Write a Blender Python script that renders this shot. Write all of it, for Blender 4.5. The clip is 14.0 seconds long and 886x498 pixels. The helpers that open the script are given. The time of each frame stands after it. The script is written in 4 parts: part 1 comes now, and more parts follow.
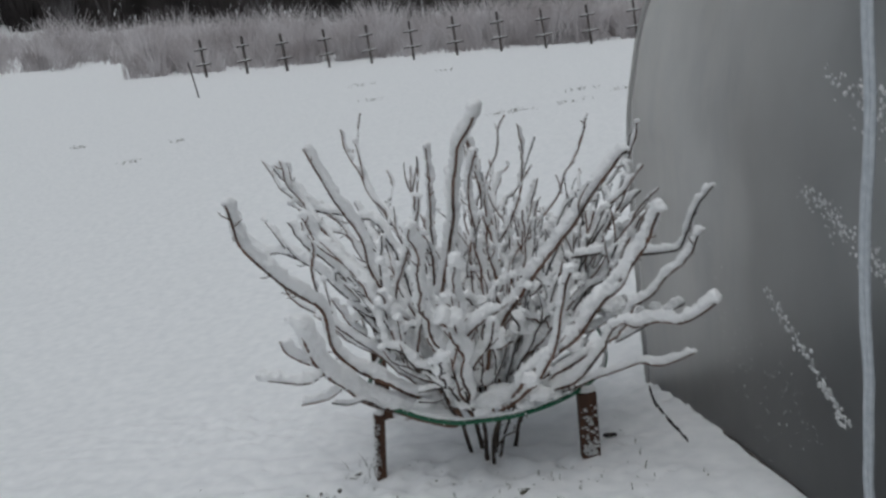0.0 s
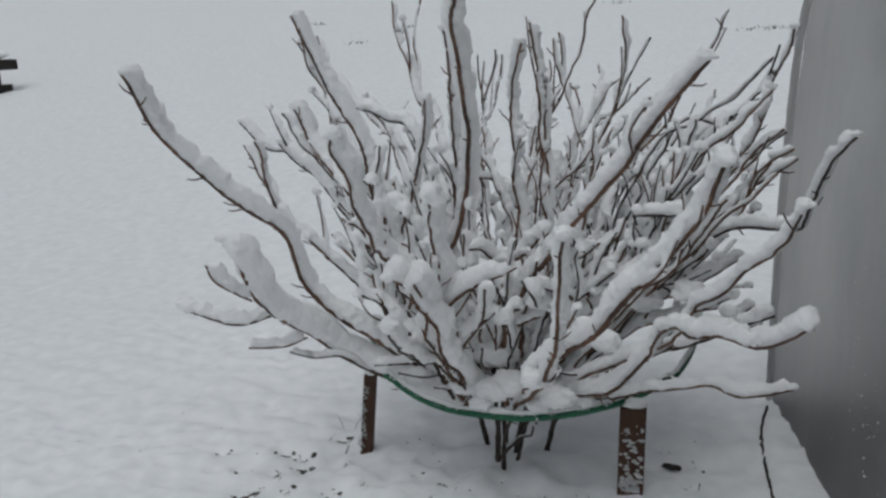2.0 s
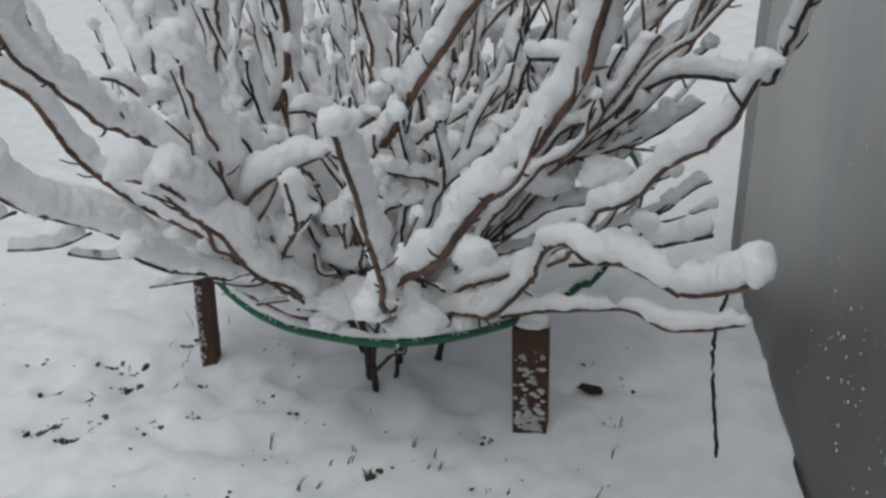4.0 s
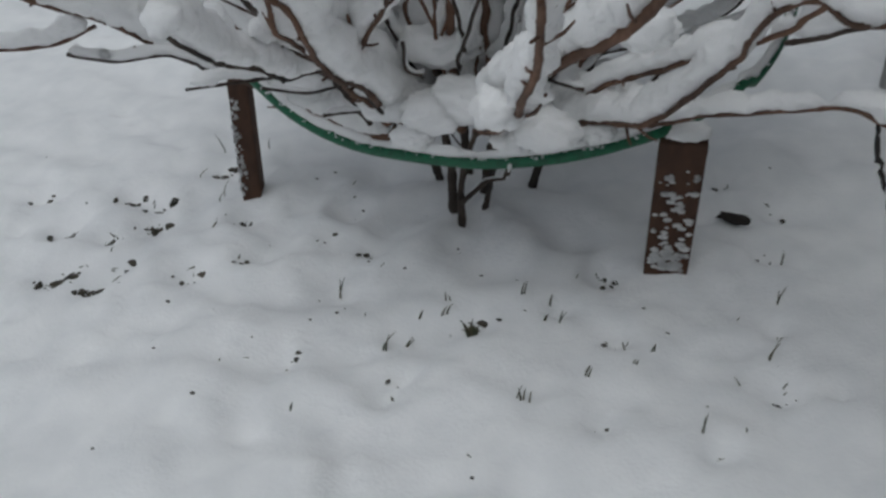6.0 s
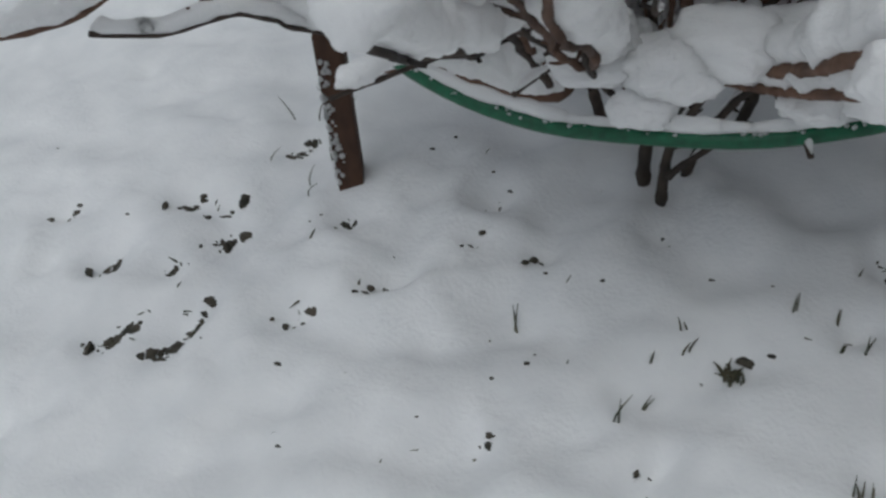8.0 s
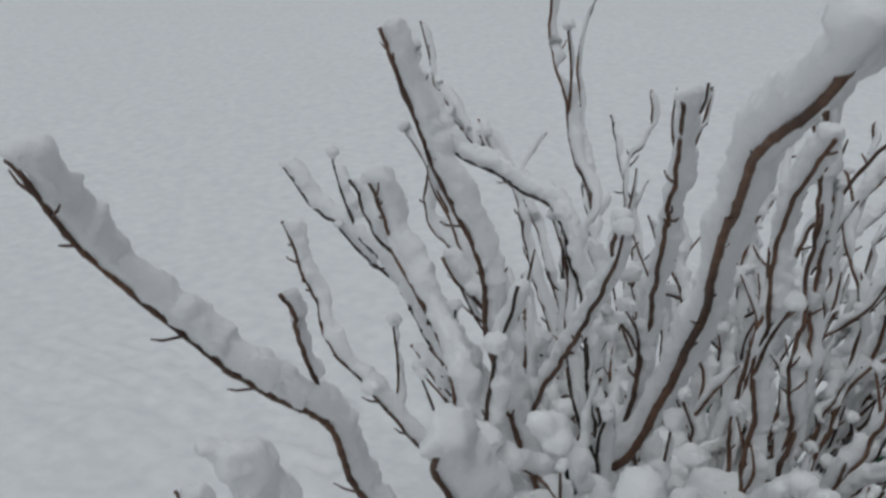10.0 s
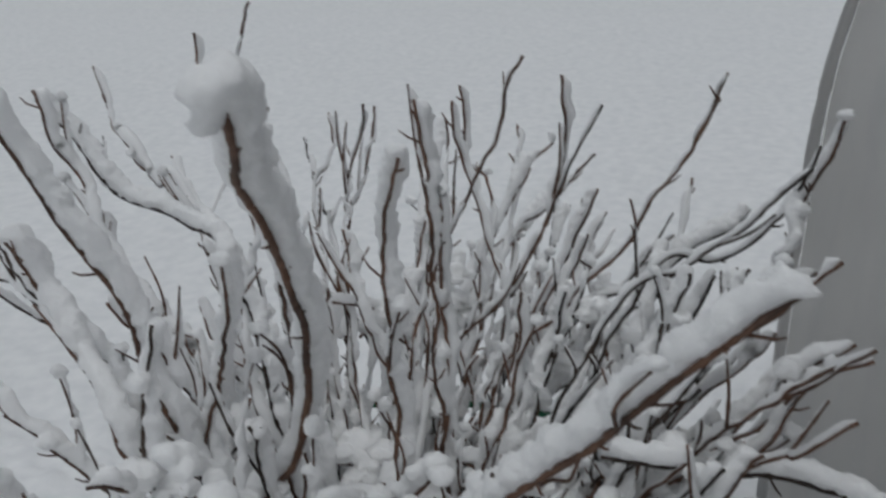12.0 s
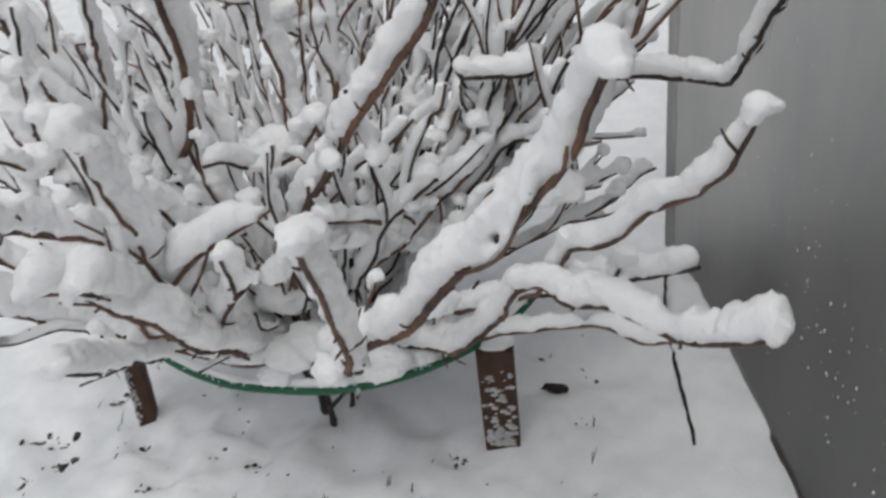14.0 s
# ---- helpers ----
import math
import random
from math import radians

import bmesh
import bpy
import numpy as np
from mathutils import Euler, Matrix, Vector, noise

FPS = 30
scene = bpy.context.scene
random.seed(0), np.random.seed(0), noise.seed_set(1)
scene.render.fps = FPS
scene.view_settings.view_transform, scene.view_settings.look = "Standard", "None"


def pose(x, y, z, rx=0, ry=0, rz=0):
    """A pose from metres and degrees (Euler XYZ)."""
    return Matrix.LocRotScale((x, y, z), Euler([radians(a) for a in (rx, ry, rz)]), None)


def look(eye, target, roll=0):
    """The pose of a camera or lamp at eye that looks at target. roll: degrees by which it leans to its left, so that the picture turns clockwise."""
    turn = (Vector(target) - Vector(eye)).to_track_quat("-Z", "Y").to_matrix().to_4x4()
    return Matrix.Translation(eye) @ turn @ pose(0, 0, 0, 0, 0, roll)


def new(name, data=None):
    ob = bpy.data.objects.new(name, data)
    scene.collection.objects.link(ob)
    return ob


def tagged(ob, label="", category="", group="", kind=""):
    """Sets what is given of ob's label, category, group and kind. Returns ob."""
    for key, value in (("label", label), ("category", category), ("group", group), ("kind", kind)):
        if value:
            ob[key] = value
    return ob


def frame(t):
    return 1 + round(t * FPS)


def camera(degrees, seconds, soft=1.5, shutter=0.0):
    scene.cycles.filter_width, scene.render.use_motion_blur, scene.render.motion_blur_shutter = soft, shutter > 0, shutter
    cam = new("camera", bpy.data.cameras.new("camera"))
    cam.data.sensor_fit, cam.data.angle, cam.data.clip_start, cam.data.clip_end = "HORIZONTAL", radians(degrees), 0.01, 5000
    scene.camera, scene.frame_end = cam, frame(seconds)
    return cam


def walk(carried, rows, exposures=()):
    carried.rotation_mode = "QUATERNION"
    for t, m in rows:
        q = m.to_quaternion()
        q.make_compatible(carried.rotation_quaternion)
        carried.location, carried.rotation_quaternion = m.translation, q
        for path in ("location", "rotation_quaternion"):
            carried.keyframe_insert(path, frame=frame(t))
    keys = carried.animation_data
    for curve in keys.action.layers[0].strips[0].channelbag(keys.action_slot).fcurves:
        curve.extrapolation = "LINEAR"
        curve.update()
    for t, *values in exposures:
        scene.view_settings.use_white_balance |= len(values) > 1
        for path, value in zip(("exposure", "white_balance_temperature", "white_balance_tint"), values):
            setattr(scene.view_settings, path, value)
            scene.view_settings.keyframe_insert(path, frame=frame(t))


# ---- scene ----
cam = camera(54.8, 14.0, soft=2.6, shutter=0.25)
EXPOSURES = [(0, -0.17, 6100, 6), (2.2, -0.14, 6100, 6), (4.5, 0.05, 6150, 6), (6.5, -0.24, 6050, 5.5), (7.5, -0.2, 6050, 5.5), (8.6, -0.12, 6050, 5.5), (9.2, -0.16, 6080, 5.5), (11.4, -0.49, 6030, 6), (12.0, -0.32, 6130, 6.5), (12.6, 0.06, 6270, 7.5), (14, 0.38, 6340, 8)]
PATH = [
    (0, (0.462, 0.042, 1.291), (0.149, 1.994, 0.988), -9.4),
    (0.5, (0.703, 0.17, 1.218), (0.335, 2.099, 0.84), -9.9),
    (1, (0.796, 0.455, 1.196), (0.342, 2.363, 0.806), -7.4),
    (1.5, (0.828, 0.781, 1.177), (0.139, 2.621, 0.801), -4.2),
    (2, (0.902, 1.01, 1.144), (0.034, 2.755, 0.697), -3.7),
    (2.2, (0.914, 1.099, 1.129), (0.029, 2.824, 0.638), -3.9),
    (4.3, (0.903, 1.794, 1.046), (0.082, 3.356, 0.105), -5.2),
    (4.5, (0.881, 1.808, 1.027), (0.07, 3.346, 0.039), -5.2),
    (5, (0.814, 1.847, 0.975), (0.026, 3.332, -0.108), -5.2),
    (5.5, (0.717, 1.882, 0.922), (-0.068, 3.338, -0.203), -6.0),
    (6, (0.604, 1.943, 0.865), (-0.176, 3.344, -0.33), -6.9),
    (6.5, (0.488, 2.082, 0.805), (-0.264, 3.396, -0.501), -7.2),
    (7, (0.377, 2.156, 0.764), (-0.346, 3.418, -0.608), -9.8),
    (7.5, (0.291, 2.196, 0.765), (-0.446, 3.422, -0.633), -13.8),
    (8, (0.191, 2.237, 0.761), (-0.541, 3.461, -0.641), -14.2),
    (8.5, (0.163, 2.175, 0.872), (-0.645, 3.534, -0.352), -9.5),
    (9, (0.194, 2.025, 1.047), (-0.702, 3.471, -0.004), -4.5),
    (9.2, (0.215, 1.97, 1.119), (-0.753, 3.447, 0.18), -2.3),
    (11.3, (0.452, 1.885, 1.429), (-0.473, 3.591, 0.946), 3.8),
    (11.5, (0.492, 1.932, 1.402), (-0.316, 3.692, 0.904), 0.6),
    (12, (0.575, 1.958, 1.372), (-0.05, 3.765, 0.783), -2.5),
    (12.5, (0.659, 2.006, 1.299), (0.146, 3.763, 0.493), -5.5),
    (13, (0.674, 1.981, 1.288), (0.225, 3.728, 0.423), -7.2),
    (13.5, (0.708, 1.946, 1.238), (0.275, 3.623, 0.237), -6.5),
    (14, (0.777, 1.881, 1.173), (0.175, 3.484, 0.139), -10.3),
]
walk(cam, [(t, look(eye, target, roll)) for t, eye, target, roll in PATH], EXPOSURES)

# ---- sky and light ----
world = bpy.data.worlds.new("overcast_sky")
scene.world = world
world.use_nodes = True
wn, wl = world.node_tree.nodes, world.node_tree.links
sky = wn.new("ShaderNodeTexSky")
sky.sky_type, sky.sun_disc = "NISHITA", False
sky.sun_elevation, sky.sun_rotation = radians(74), radians(170)
sky.air_density, sky.dust_density, sky.ozone_density = 1.0, 6.0, 1.0
grey = wn.new("ShaderNodeHueSaturation")
grey.inputs["Saturation"].default_value = 0.28
wl.new(sky.outputs[0], grey.inputs["Color"])
wl.new(grey.outputs[0], wn["Background"].inputs["Color"])
wn["Background"].inputs["Strength"].default_value = 0.07

sun = new("sun", bpy.data.lights.new("sun", "SUN"))
sun.data.energy, sun.data.angle, sun.data.color = 0.28, radians(100), (1.0, 0.98, 0.95)
sun.rotation_euler = (radians(16), 0, radians(-10))


# ---- materials ----
def material(name, rough=0.7):
    m = bpy.data.materials.new(name)
    m.use_nodes = True
    b = m.node_tree.nodes["Principled BSDF"]
    b.inputs["Roughness"].default_value = rough
    return m, m.node_tree.nodes, m.node_tree.links, b


def noise_node(n, l, scale, detail=4.0, coords="Object", stretch=None, rough=0.5):
    tc = n.new("ShaderNodeTexCoord")
    tex = n.new("ShaderNodeTexNoise")
    tex.inputs["Scale"].default_value, tex.inputs["Detail"].default_value = scale, detail
    tex.inputs["Roughness"].default_value = rough
    if stretch:
        mp = n.new("ShaderNodeMapping")
        mp.inputs["Scale"].default_value = stretch
        l.new(tc.outputs[coords], mp.inputs[0])
        l.new(mp.outputs[0], tex.inputs["Vector"])
    else:
        l.new(tc.outputs[coords], tex.inputs["Vector"])
    return tex


def ramp_node(n, l, source, stops):
    r = n.new("ShaderNodeValToRGB")
    e = r.color_ramp.elements
    while len(e) < len(stops):
        e.new(0.5)
    for k, (at, col) in enumerate(stops):
        e[k].position, e[k].color = at, (*col, 1)
    l.new(source, r.inputs[0])
    return r


def bump_chain(n, l, b, pairs):
    last = None
    for source, strength, dist in pairs:
        bp = n.new("ShaderNodeBump")
        bp.inputs["Strength"].default_value, bp.inputs["Distance"].default_value = strength, dist
        l.new(source, bp.inputs["Height"])
        if last:
            l.new(last.outputs[0], bp.inputs["Normal"])
        last = bp
    l.new(last.outputs[0], b.inputs["Normal"])


def snow_material(name, fine, coarse, deep=1.0, pale=((0.95, 0.953, 0.957), (0.975, 0.975, 0.976)), through_light=0.0):
    m, n, l, b = material(name, 0.75)
    a, c = noise_node(n, l, fine, 5), noise_node(n, l, coarse, 3)
    r = ramp_node(n, l, c.outputs[0], [(0.3, pale[0]), (0.7, pale[1])])
    l.new(r.outputs[0], b.inputs["Base Color"])
    b.inputs["Specular IOR Level"].default_value = 0.25
    b.inputs["Subsurface Weight"].default_value = through_light
    b.inputs["Subsurface Radius"].default_value, b.inputs["Subsurface Scale"].default_value = (1.0, 1.0, 1.0), 0.03
    bump_chain(n, l, b, [(c.outputs[0], 0.35, 0.006 * deep), (a.outputs[0], 0.5 * deep, 0.0025)])
    return m


SNOW = snow_material("fresh_snow", 260, 55, through_light=0.8)
SNOW_GROUND = snow_material("ground_snow", 190, 14, 0.9, ((0.84, 0.85, 0.86), (0.94, 0.943, 0.947)))


def bark_material(name, dark, light, scale):
    m, n, l, b = material(name, 0.8)
    a = noise_node(n, l, scale, 6, stretch=(1, 1, 0.35))
    c = noise_node(n, l, scale * 0.08, 3)
    r = ramp_node(n, l, c.outputs[0], [(0.35, dark), (0.62, light)])
    r2 = ramp_node(n, l, a.outputs[0], [(0.3, (0.45, 0.42, 0.40)), (0.7, (1, 1, 1))])
    mix = n.new("ShaderNodeMixRGB")
    mix.blend_type, mix.inputs[0].default_value = "MULTIPLY", 0.8
    l.new(r.outputs[0], mix.inputs[1])
    l.new(r2.outputs[0], mix.inputs[2])
    l.new(mix.outputs[0], b.inputs["Base Color"])
    bump_chain(n, l, b, [(a.outputs[0], 0.6, 0.002)])
    return m


BARK = bark_material("brown_bark", (0.100, 0.061, 0.045), (0.230, 0.128, 0.084), 120)
OLD_BARK = bark_material("old_dark_bark", (0.036, 0.029, 0.025), (0.095, 0.068, 0.052), 120)
STAKE_WOOD = bark_material("brown_stained_wood", (0.060, 0.028, 0.016), (0.110, 0.052, 0.028), 60)
POST_WOOD = bark_material("grey_weathered_wood", (0.07, 0.06, 0.055), (0.14, 0.12, 0.11), 20)

m, n, l, b = material("green_hose_rubber", 0.45)
a = noise_node(n, l, 90, 4)
l.new(ramp_node(n, l, a.outputs[0], [(0.3, (0.006, 0.075, 0.035)), (0.7, (0.010, 0.135, 0.060))]).outputs[0], b.inputs["Base Color"])
bump_chain(n, l, b, [(a.outputs[0], 0.2, 0.001)])
HOSE = m

m, n, l, b = material("dead_grass", 0.8)
a = noise_node(n, l, 40, 2)
l.new(ramp_node(n, l, a.outputs[0], [(0.35, (0.040, 0.048, 0.026)), (0.65, (0.11, 0.098, 0.060))]).outputs[0], b.inputs["Base Color"])
GRASS = m

m, n, l, b = material("wet_leaf_litter", 0.85)
a = noise_node(n, l, 60, 4)
l.new(ramp_node(n, l, a.outputs[0], [(0.3, (0.030, 0.030, 0.022)), (0.7, (0.095, 0.080, 0.060))]).outputs[0], b.inputs["Base Color"])
LITTER = m

m, n, l, b = material("dark_soil", 0.95)
a = noise_node(n, l, 14, 6)
l.new(ramp_node(n, l, a.outputs[0], [(0.3, (0.014, 0.012, 0.011)), (0.7, (0.045, 0.038, 0.034))]).outputs[0], b.inputs["Base Color"])
bump_chain(n, l, b, [(a.outputs[0], 0.8, 0.03)])
SOIL = m

m, n, l, b = material("frosted_twigs", 0.9)
a = noise_node(n, l, 1.1, 3)
l.new(ramp_node(n, l, a.outputs[0], [(0.3, (0.42, 0.38, 0.38)), (0.7, (0.80, 0.77, 0.78))]).outputs[0], b.inputs["Base Color"])
FROST = m
m, n, l, b = material("bare_dark_twigs", 0.9)
a = noise_node(n, l, 0.25, 3)
l.new(ramp_node(n, l, a.outputs[0], [(0.35, (0.030, 0.026, 0.026)), (0.6, (0.07, 0.06, 0.058)), (0.75, (0.24, 0.23, 0.235))]).outputs[0], b.inputs["Base Color"])
THICKET = m

m, n, l, b = material("wooded_hillside", 1.0)
a = noise_node(n, l, 0.12, 8, stretch=(1, 1, 2.5), rough=0.65)
l.new(ramp_node(n, l, a.outputs[0], [(0.3, (0.030, 0.028, 0.029)), (0.55, (0.075, 0.068, 0.068)), (0.75, (0.20, 0.19, 0.195))]).outputs[0], b.inputs["Base Color"])
HILL = m

# old polythene film: milky, partly see-through, glossy
m, n, l, b = material("milky_polythene_film", 0.32)
a = noise_node(n, l, 1.5, 6, stretch=(1, 1, 0.7), rough=0.55)
st = noise_node(n, l, 2.6, 7, stretch=(1.0, 1.0, 0.32), rough=0.6)
fine = noise_node(n, l, 60, 4)
l.new(ramp_node(n, l, a.outputs[0], [(0.3, (0.15, 0.16, 0.17)), (0.7, (0.23, 0.235, 0.24))]).outputs[0], b.inputs["Base Color"])
b.inputs["Specular IOR Level"].default_value = 0.4
bump_chain(n, l, b, [(a.outputs[0], 0.5, 0.02), (st.outputs[0], 0.16, 0.004), (fine.outputs[0], 0.1, 0.002)])
out = n["Material Output"]
clear = n.new("ShaderNodeBsdfRefraction")
clear.inputs["Color"].default_value = (0.86, 0.87, 0.87, 1)
clear.inputs["IOR"].default_value, clear.inputs["Roughness"].default_value = 1.3, 0.55
glow = n.new("ShaderNodeBsdfTranslucent")
streak = ramp_node(n, l, st.outputs[0], [(0.36, (0.64, 0.64, 0.65)), (0.50, (0.82, 0.79, 0.765)), (0.64, (0.93, 0.89, 0.85))])
m1, m2 = n.new("ShaderNodeMixShader"), n.new("ShaderNodeMixShader")
# painted light falloff: film tinted darker away from the bright end corner, streaked
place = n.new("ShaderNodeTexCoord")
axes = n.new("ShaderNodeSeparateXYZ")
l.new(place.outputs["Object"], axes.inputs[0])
shade_along = n.new("ShaderNodeMapRange")
shade_along.inputs["From Min"].default_value, shade_along.inputs["From Max"].default_value = 2.15, 3.15
shade_along.inputs["To Min"].default_value, shade_along.inputs["To Max"].default_value = 0.95, 0.0
l.new(axes.outputs["Y"], shade_along.inputs["Value"])
shade_fac = n.new("ShaderNodeMath")
shade_fac.operation, shade_fac.use_clamp = "MULTIPLY_ADD", True
shade_fac.inputs[2].default_value = -0.12
shade_streaks = ramp_node(n, l, st.outputs[0], [(0.35, (0.7, 0.7, 0.7)), (0.65, (1.0, 1.0, 1.0))])
l.new(shade_along.outputs[0], shade_fac.inputs[0])
l.new(shade_streaks.outputs[0], shade_fac.inputs[1])
for source, target, shade_tint in ((streak, glow, (0.17, 0.19, 0.20, 1)), (None, clear, (0.38, 0.41, 0.43, 1))):
    shade_mix = n.new("ShaderNodeMixRGB")
    l.new(shade_fac.outputs[0], shade_mix.inputs[0])
    shade_mix.inputs[1].default_value = (0.90, 0.90, 0.89, 1)
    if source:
        l.new(source.outputs[0], shade_mix.inputs[1])
    shade_mix.inputs[2].default_value = shade_tint
    l.new(shade_mix.outputs[0], target.inputs[0])
veil = ramp_node(n, l, a.outputs[0], [(0.30, (0.40, 0.40, 0.40)), (0.70, (0.90, 0.90, 0.90))])
m1.inputs[0].default_value = 0.6
l.new(b.outputs[0], m1.inputs[1])
l.new(glow.outputs[0], m1.inputs[2])
l.new(veil.outputs[0], m2.inputs[0])
l.new(clear.outputs[0], m2.inputs[1])
l.new(m1.outputs[0], m2.inputs[2])
l.new(m2.outputs[0], out.inputs[0])
FILM = m

# thinner, clearer film of the end walls
m, n, l, b = material("clear_polythene_film", 0.3)
a = noise_node(n, l, 3, 5, stretch=(1, 1, 0.2))
l.new(ramp_node(n, l, a.outputs[0], [(0.3, (0.55, 0.54, 0.52)), (0.7, (0.72, 0.71, 0.69))]).outputs[0], b.inputs["Base Color"])
clear = n.new("ShaderNodeBsdfTransparent")
clear.inputs[0].default_value = (0.92, 0.91, 0.89, 1)
glow = n.new("ShaderNodeBsdfTranslucent")
glow.inputs[0].default_value = (0.85, 0.83, 0.80, 1)
m1, m2 = n.new("ShaderNodeMixShader"), n.new("ShaderNodeMixShader")
m1.inputs[0].default_value, m2.inputs[0].default_value = 0.8, 0.3
l.new(b.outputs[0], m1.inputs[1])
l.new(glow.outputs[0], m1.inputs[2])
l.new(clear.outputs[0], m2.inputs[1])
l.new(m1.outputs[0], m2.inputs[2])
l.new(m2.outputs[0], n["Material Output"].inputs[0])
FILM_END = m

m, n, l, b = material("white_strap", 0.55)
a = noise_node(n, l, 50, 4)
l.new(ramp_node(n, l, a.outputs[0], [(0.3, (0.50, 0.54, 0.58)), (0.7, (0.64, 0.67, 0.70))]).outputs[0], b.inputs["Base Color"])
bump_chain(n, l, b, [(a.outputs[0], 0.4, 0.003)])
STRAP = m


# ---- builders ----
def part(name, bm, mat, parent=None, label="", smooth=True):
    me = bpy.data.meshes.new(name)
    if isinstance(bm, tuple):
        me.from_pydata(bm[0], [], bm[1])
    else:
        bm.to_mesh(me)
        bm.free()
    me.update()
    if smooth:
        me.polygons.foreach_set("use_smooth", [True] * len(me.polygons))
    me.materials.append(mat)
    ob = new(name, me)
    if parent:
        ob.parent = parent
    return tagged(ob, label)


def thing(name, label, category, at=(0, 0, 0), group="", kind=""):
    ob = new(name)
    ob.location = at
    return tagged(ob, label, category, group, kind)


def join(a, c):
    k = len(a[0])
    a[0].extend(c[0])
    a[1].extend([tuple(i + k for i in f) for f in c[1]])


def spline(points, step):
    """A smooth line through the points, in even steps."""
    p = [Vector(q) for q in points]
    p = [p[0] * 2 - p[1]] + p + [p[-1] * 2 - p[-2]]
    line = []
    for i in range(1, len(p) - 2):
        k = max(2, int((p[i + 1] - p[i]).length / step))
        for j in range(k):
            t = j / k
            line.append(0.5 * (2 * p[i] + (p[i + 1] - p[i - 1]) * t + (2 * p[i - 1] - 5 * p[i] + 4 * p[i + 1] - p[i + 2]) * t * t
                               + (3 * p[i] - p[i - 1] - 3 * p[i + 1] + p[i + 2]) * t ** 3))
    line.append(p[-2])
    return line


def tangents(line):
    return [(line[min(i + 1, len(line) - 1)] - line[max(i - 1, 0)]).normalized() for i in range(len(line))]


def sweep(line, radius, sides=7):
    """A closed tube along the line; radius(i) gives its half thickness."""
    verts, faces = [], []
    tan = tangents(line)
    u = tan[0].orthogonal().normalized()
    for i, (p, t) in enumerate(zip(line, tan)):
        u = (u - u.dot(t) * t).normalized()
        v = t.cross(u)
        r = radius(i)
        for k in range(sides):
            a = 2 * math.pi * k / sides
            verts.append(p + r * (math.cos(a) * u + math.sin(a) * v))
    for i in range(len(line) - 1):
        for k in range(sides):
            k2 = (k + 1) % sides
            faces.append((i * sides + k, i * sides + k2, (i + 1) * sides + k2, (i + 1) * sides + k))
    faces.append(tuple(reversed(range(sides))))
    faces.append(tuple((len(line) - 1) * sides + k for k in range(sides)))
    return verts, faces


UP = Vector((0, 0, 1))


def snow_ridge(line, thick, seed, patchy=0.0, keep=1.0, sides=14):
    """Snow lying along a branch: a lumpy ridge on its upper side, broken where patchy is high."""
    verts, faces = [], []
    n = len(line)
    last = max(3, int(n * keep))
    length = 0.0
    step = max(0.004, (line[1] - line[0]).length)
    half = min(n // 3, int(thick * 2.0 / step))
    fluff = 0.35 if thick > 0.028 else 1.0
    close = 3 if thick > 0.017 else 0
    total = [Vector((0, 0, 0))]
    for q in line:
        total.append(total[-1] + q)
    mean = [(total[min(n, i + half + 1)] - total[max(0, i - half)]) / (min(n, i + half + 1) - max(0, i - half)) for i in range(n)]
    tan = tangents(mean)
    for i in range(last):
        p, t = line[i], tan[i]
        if close <= i < n - close:
            p = (total[i + close + 1] - total[i - close]) / (2 * close + 1)
        if i:
            length += (line[i] - line[i - 1]).length
        side = UP + Vector((0.16, 0.26, 0))
        u = side - side.dot(t) * t
        flat = min(1.0, u.length + 0.25)
        u.normalize()
        v = t.cross(u)
        s = Vector((length * 9 + seed * 7.3, seed * 3.1, 0))
        lump = noise.noise(s) * 0.55 + noise.noise(s * 2.7) * 0.35
        r = thick * (0.95 + (0.48 if thick > 0.017 else 0.7) * lump) * (0.72 + 0.28 * flat)
        if patchy:
            cut = noise.noise(Vector((length * 16, seed * 5.7, 3.0))) + 0.62 - patchy
            r *= max(0.0, min(1.0, cut * 3.2))
        ends = min(1.0, (i + 0.02) / max(2.0, thick * 0.95 / step), (last - 1 - i + 0.02) / max(2.0, thick * 1.2 / step))
        full = r
        r *= math.sqrt(max(0.0, 1 - (1 - ends) ** 2))
        r = max(r, 0.0008)
        centre = p + u * (r * 0.42 + full * 0.40 + 0.001)
        for k in range(sides):
            a = 2 * math.pi * k / sides
            c, d = math.cos(a), math.sin(a)
            h = r * (1.15 if c > 0 else 0.74)
            q = centre + u * (c * h) + v * (d * r * 0.88)
            w = 1 + fluff * 0.30 * noise.noise(q * 38 + Vector((seed, 0, 0))) + fluff * (0.28 * noise.noise(q * 95) + 0.22 * noise.noise(q * 190))
            verts.append(centre + (q - centre) * w)
    for i in range(last - 1):
        for k in range(sides):
            k2 = (k + 1) % sides
            faces.append((i * sides + k, i * sides + k2, (i + 1) * sides + k2, (i + 1) * sides + k))
    faces.append(tuple(reversed(range(sides))))
    faces.append(tuple((last - 1) * sides + k for k in range(sides)))
    return verts, faces


snow_grain = bpy.data.textures.new("snow_grain", "CLOUDS")
snow_grain.noise_basis = "IMPROVED_PERLIN"
snow_grain.noise_scale, snow_grain.noise_depth = 0.018, 3


def settle(ob, voxel, passes=6, grain=0.006):
    """Melts the lumps of a snow mesh into one soft, crumbly mass."""
    melt = ob.modifiers.new("melt", "REMESH")
    melt.mode, melt.voxel_size, melt.use_smooth_shade = "VOXEL", voxel, True
    soft = ob.modifiers.new("soften", "SMOOTH")
    soft.factor, soft.iterations = 0.5, passes
    crumble = ob.modifiers.new("crumble", "DISPLACE")
    crumble.texture, crumble.texture_coords = snow_grain, "GLOBAL"
    crumble.strength, crumble.mid_level = grain, 0.5
    return ob


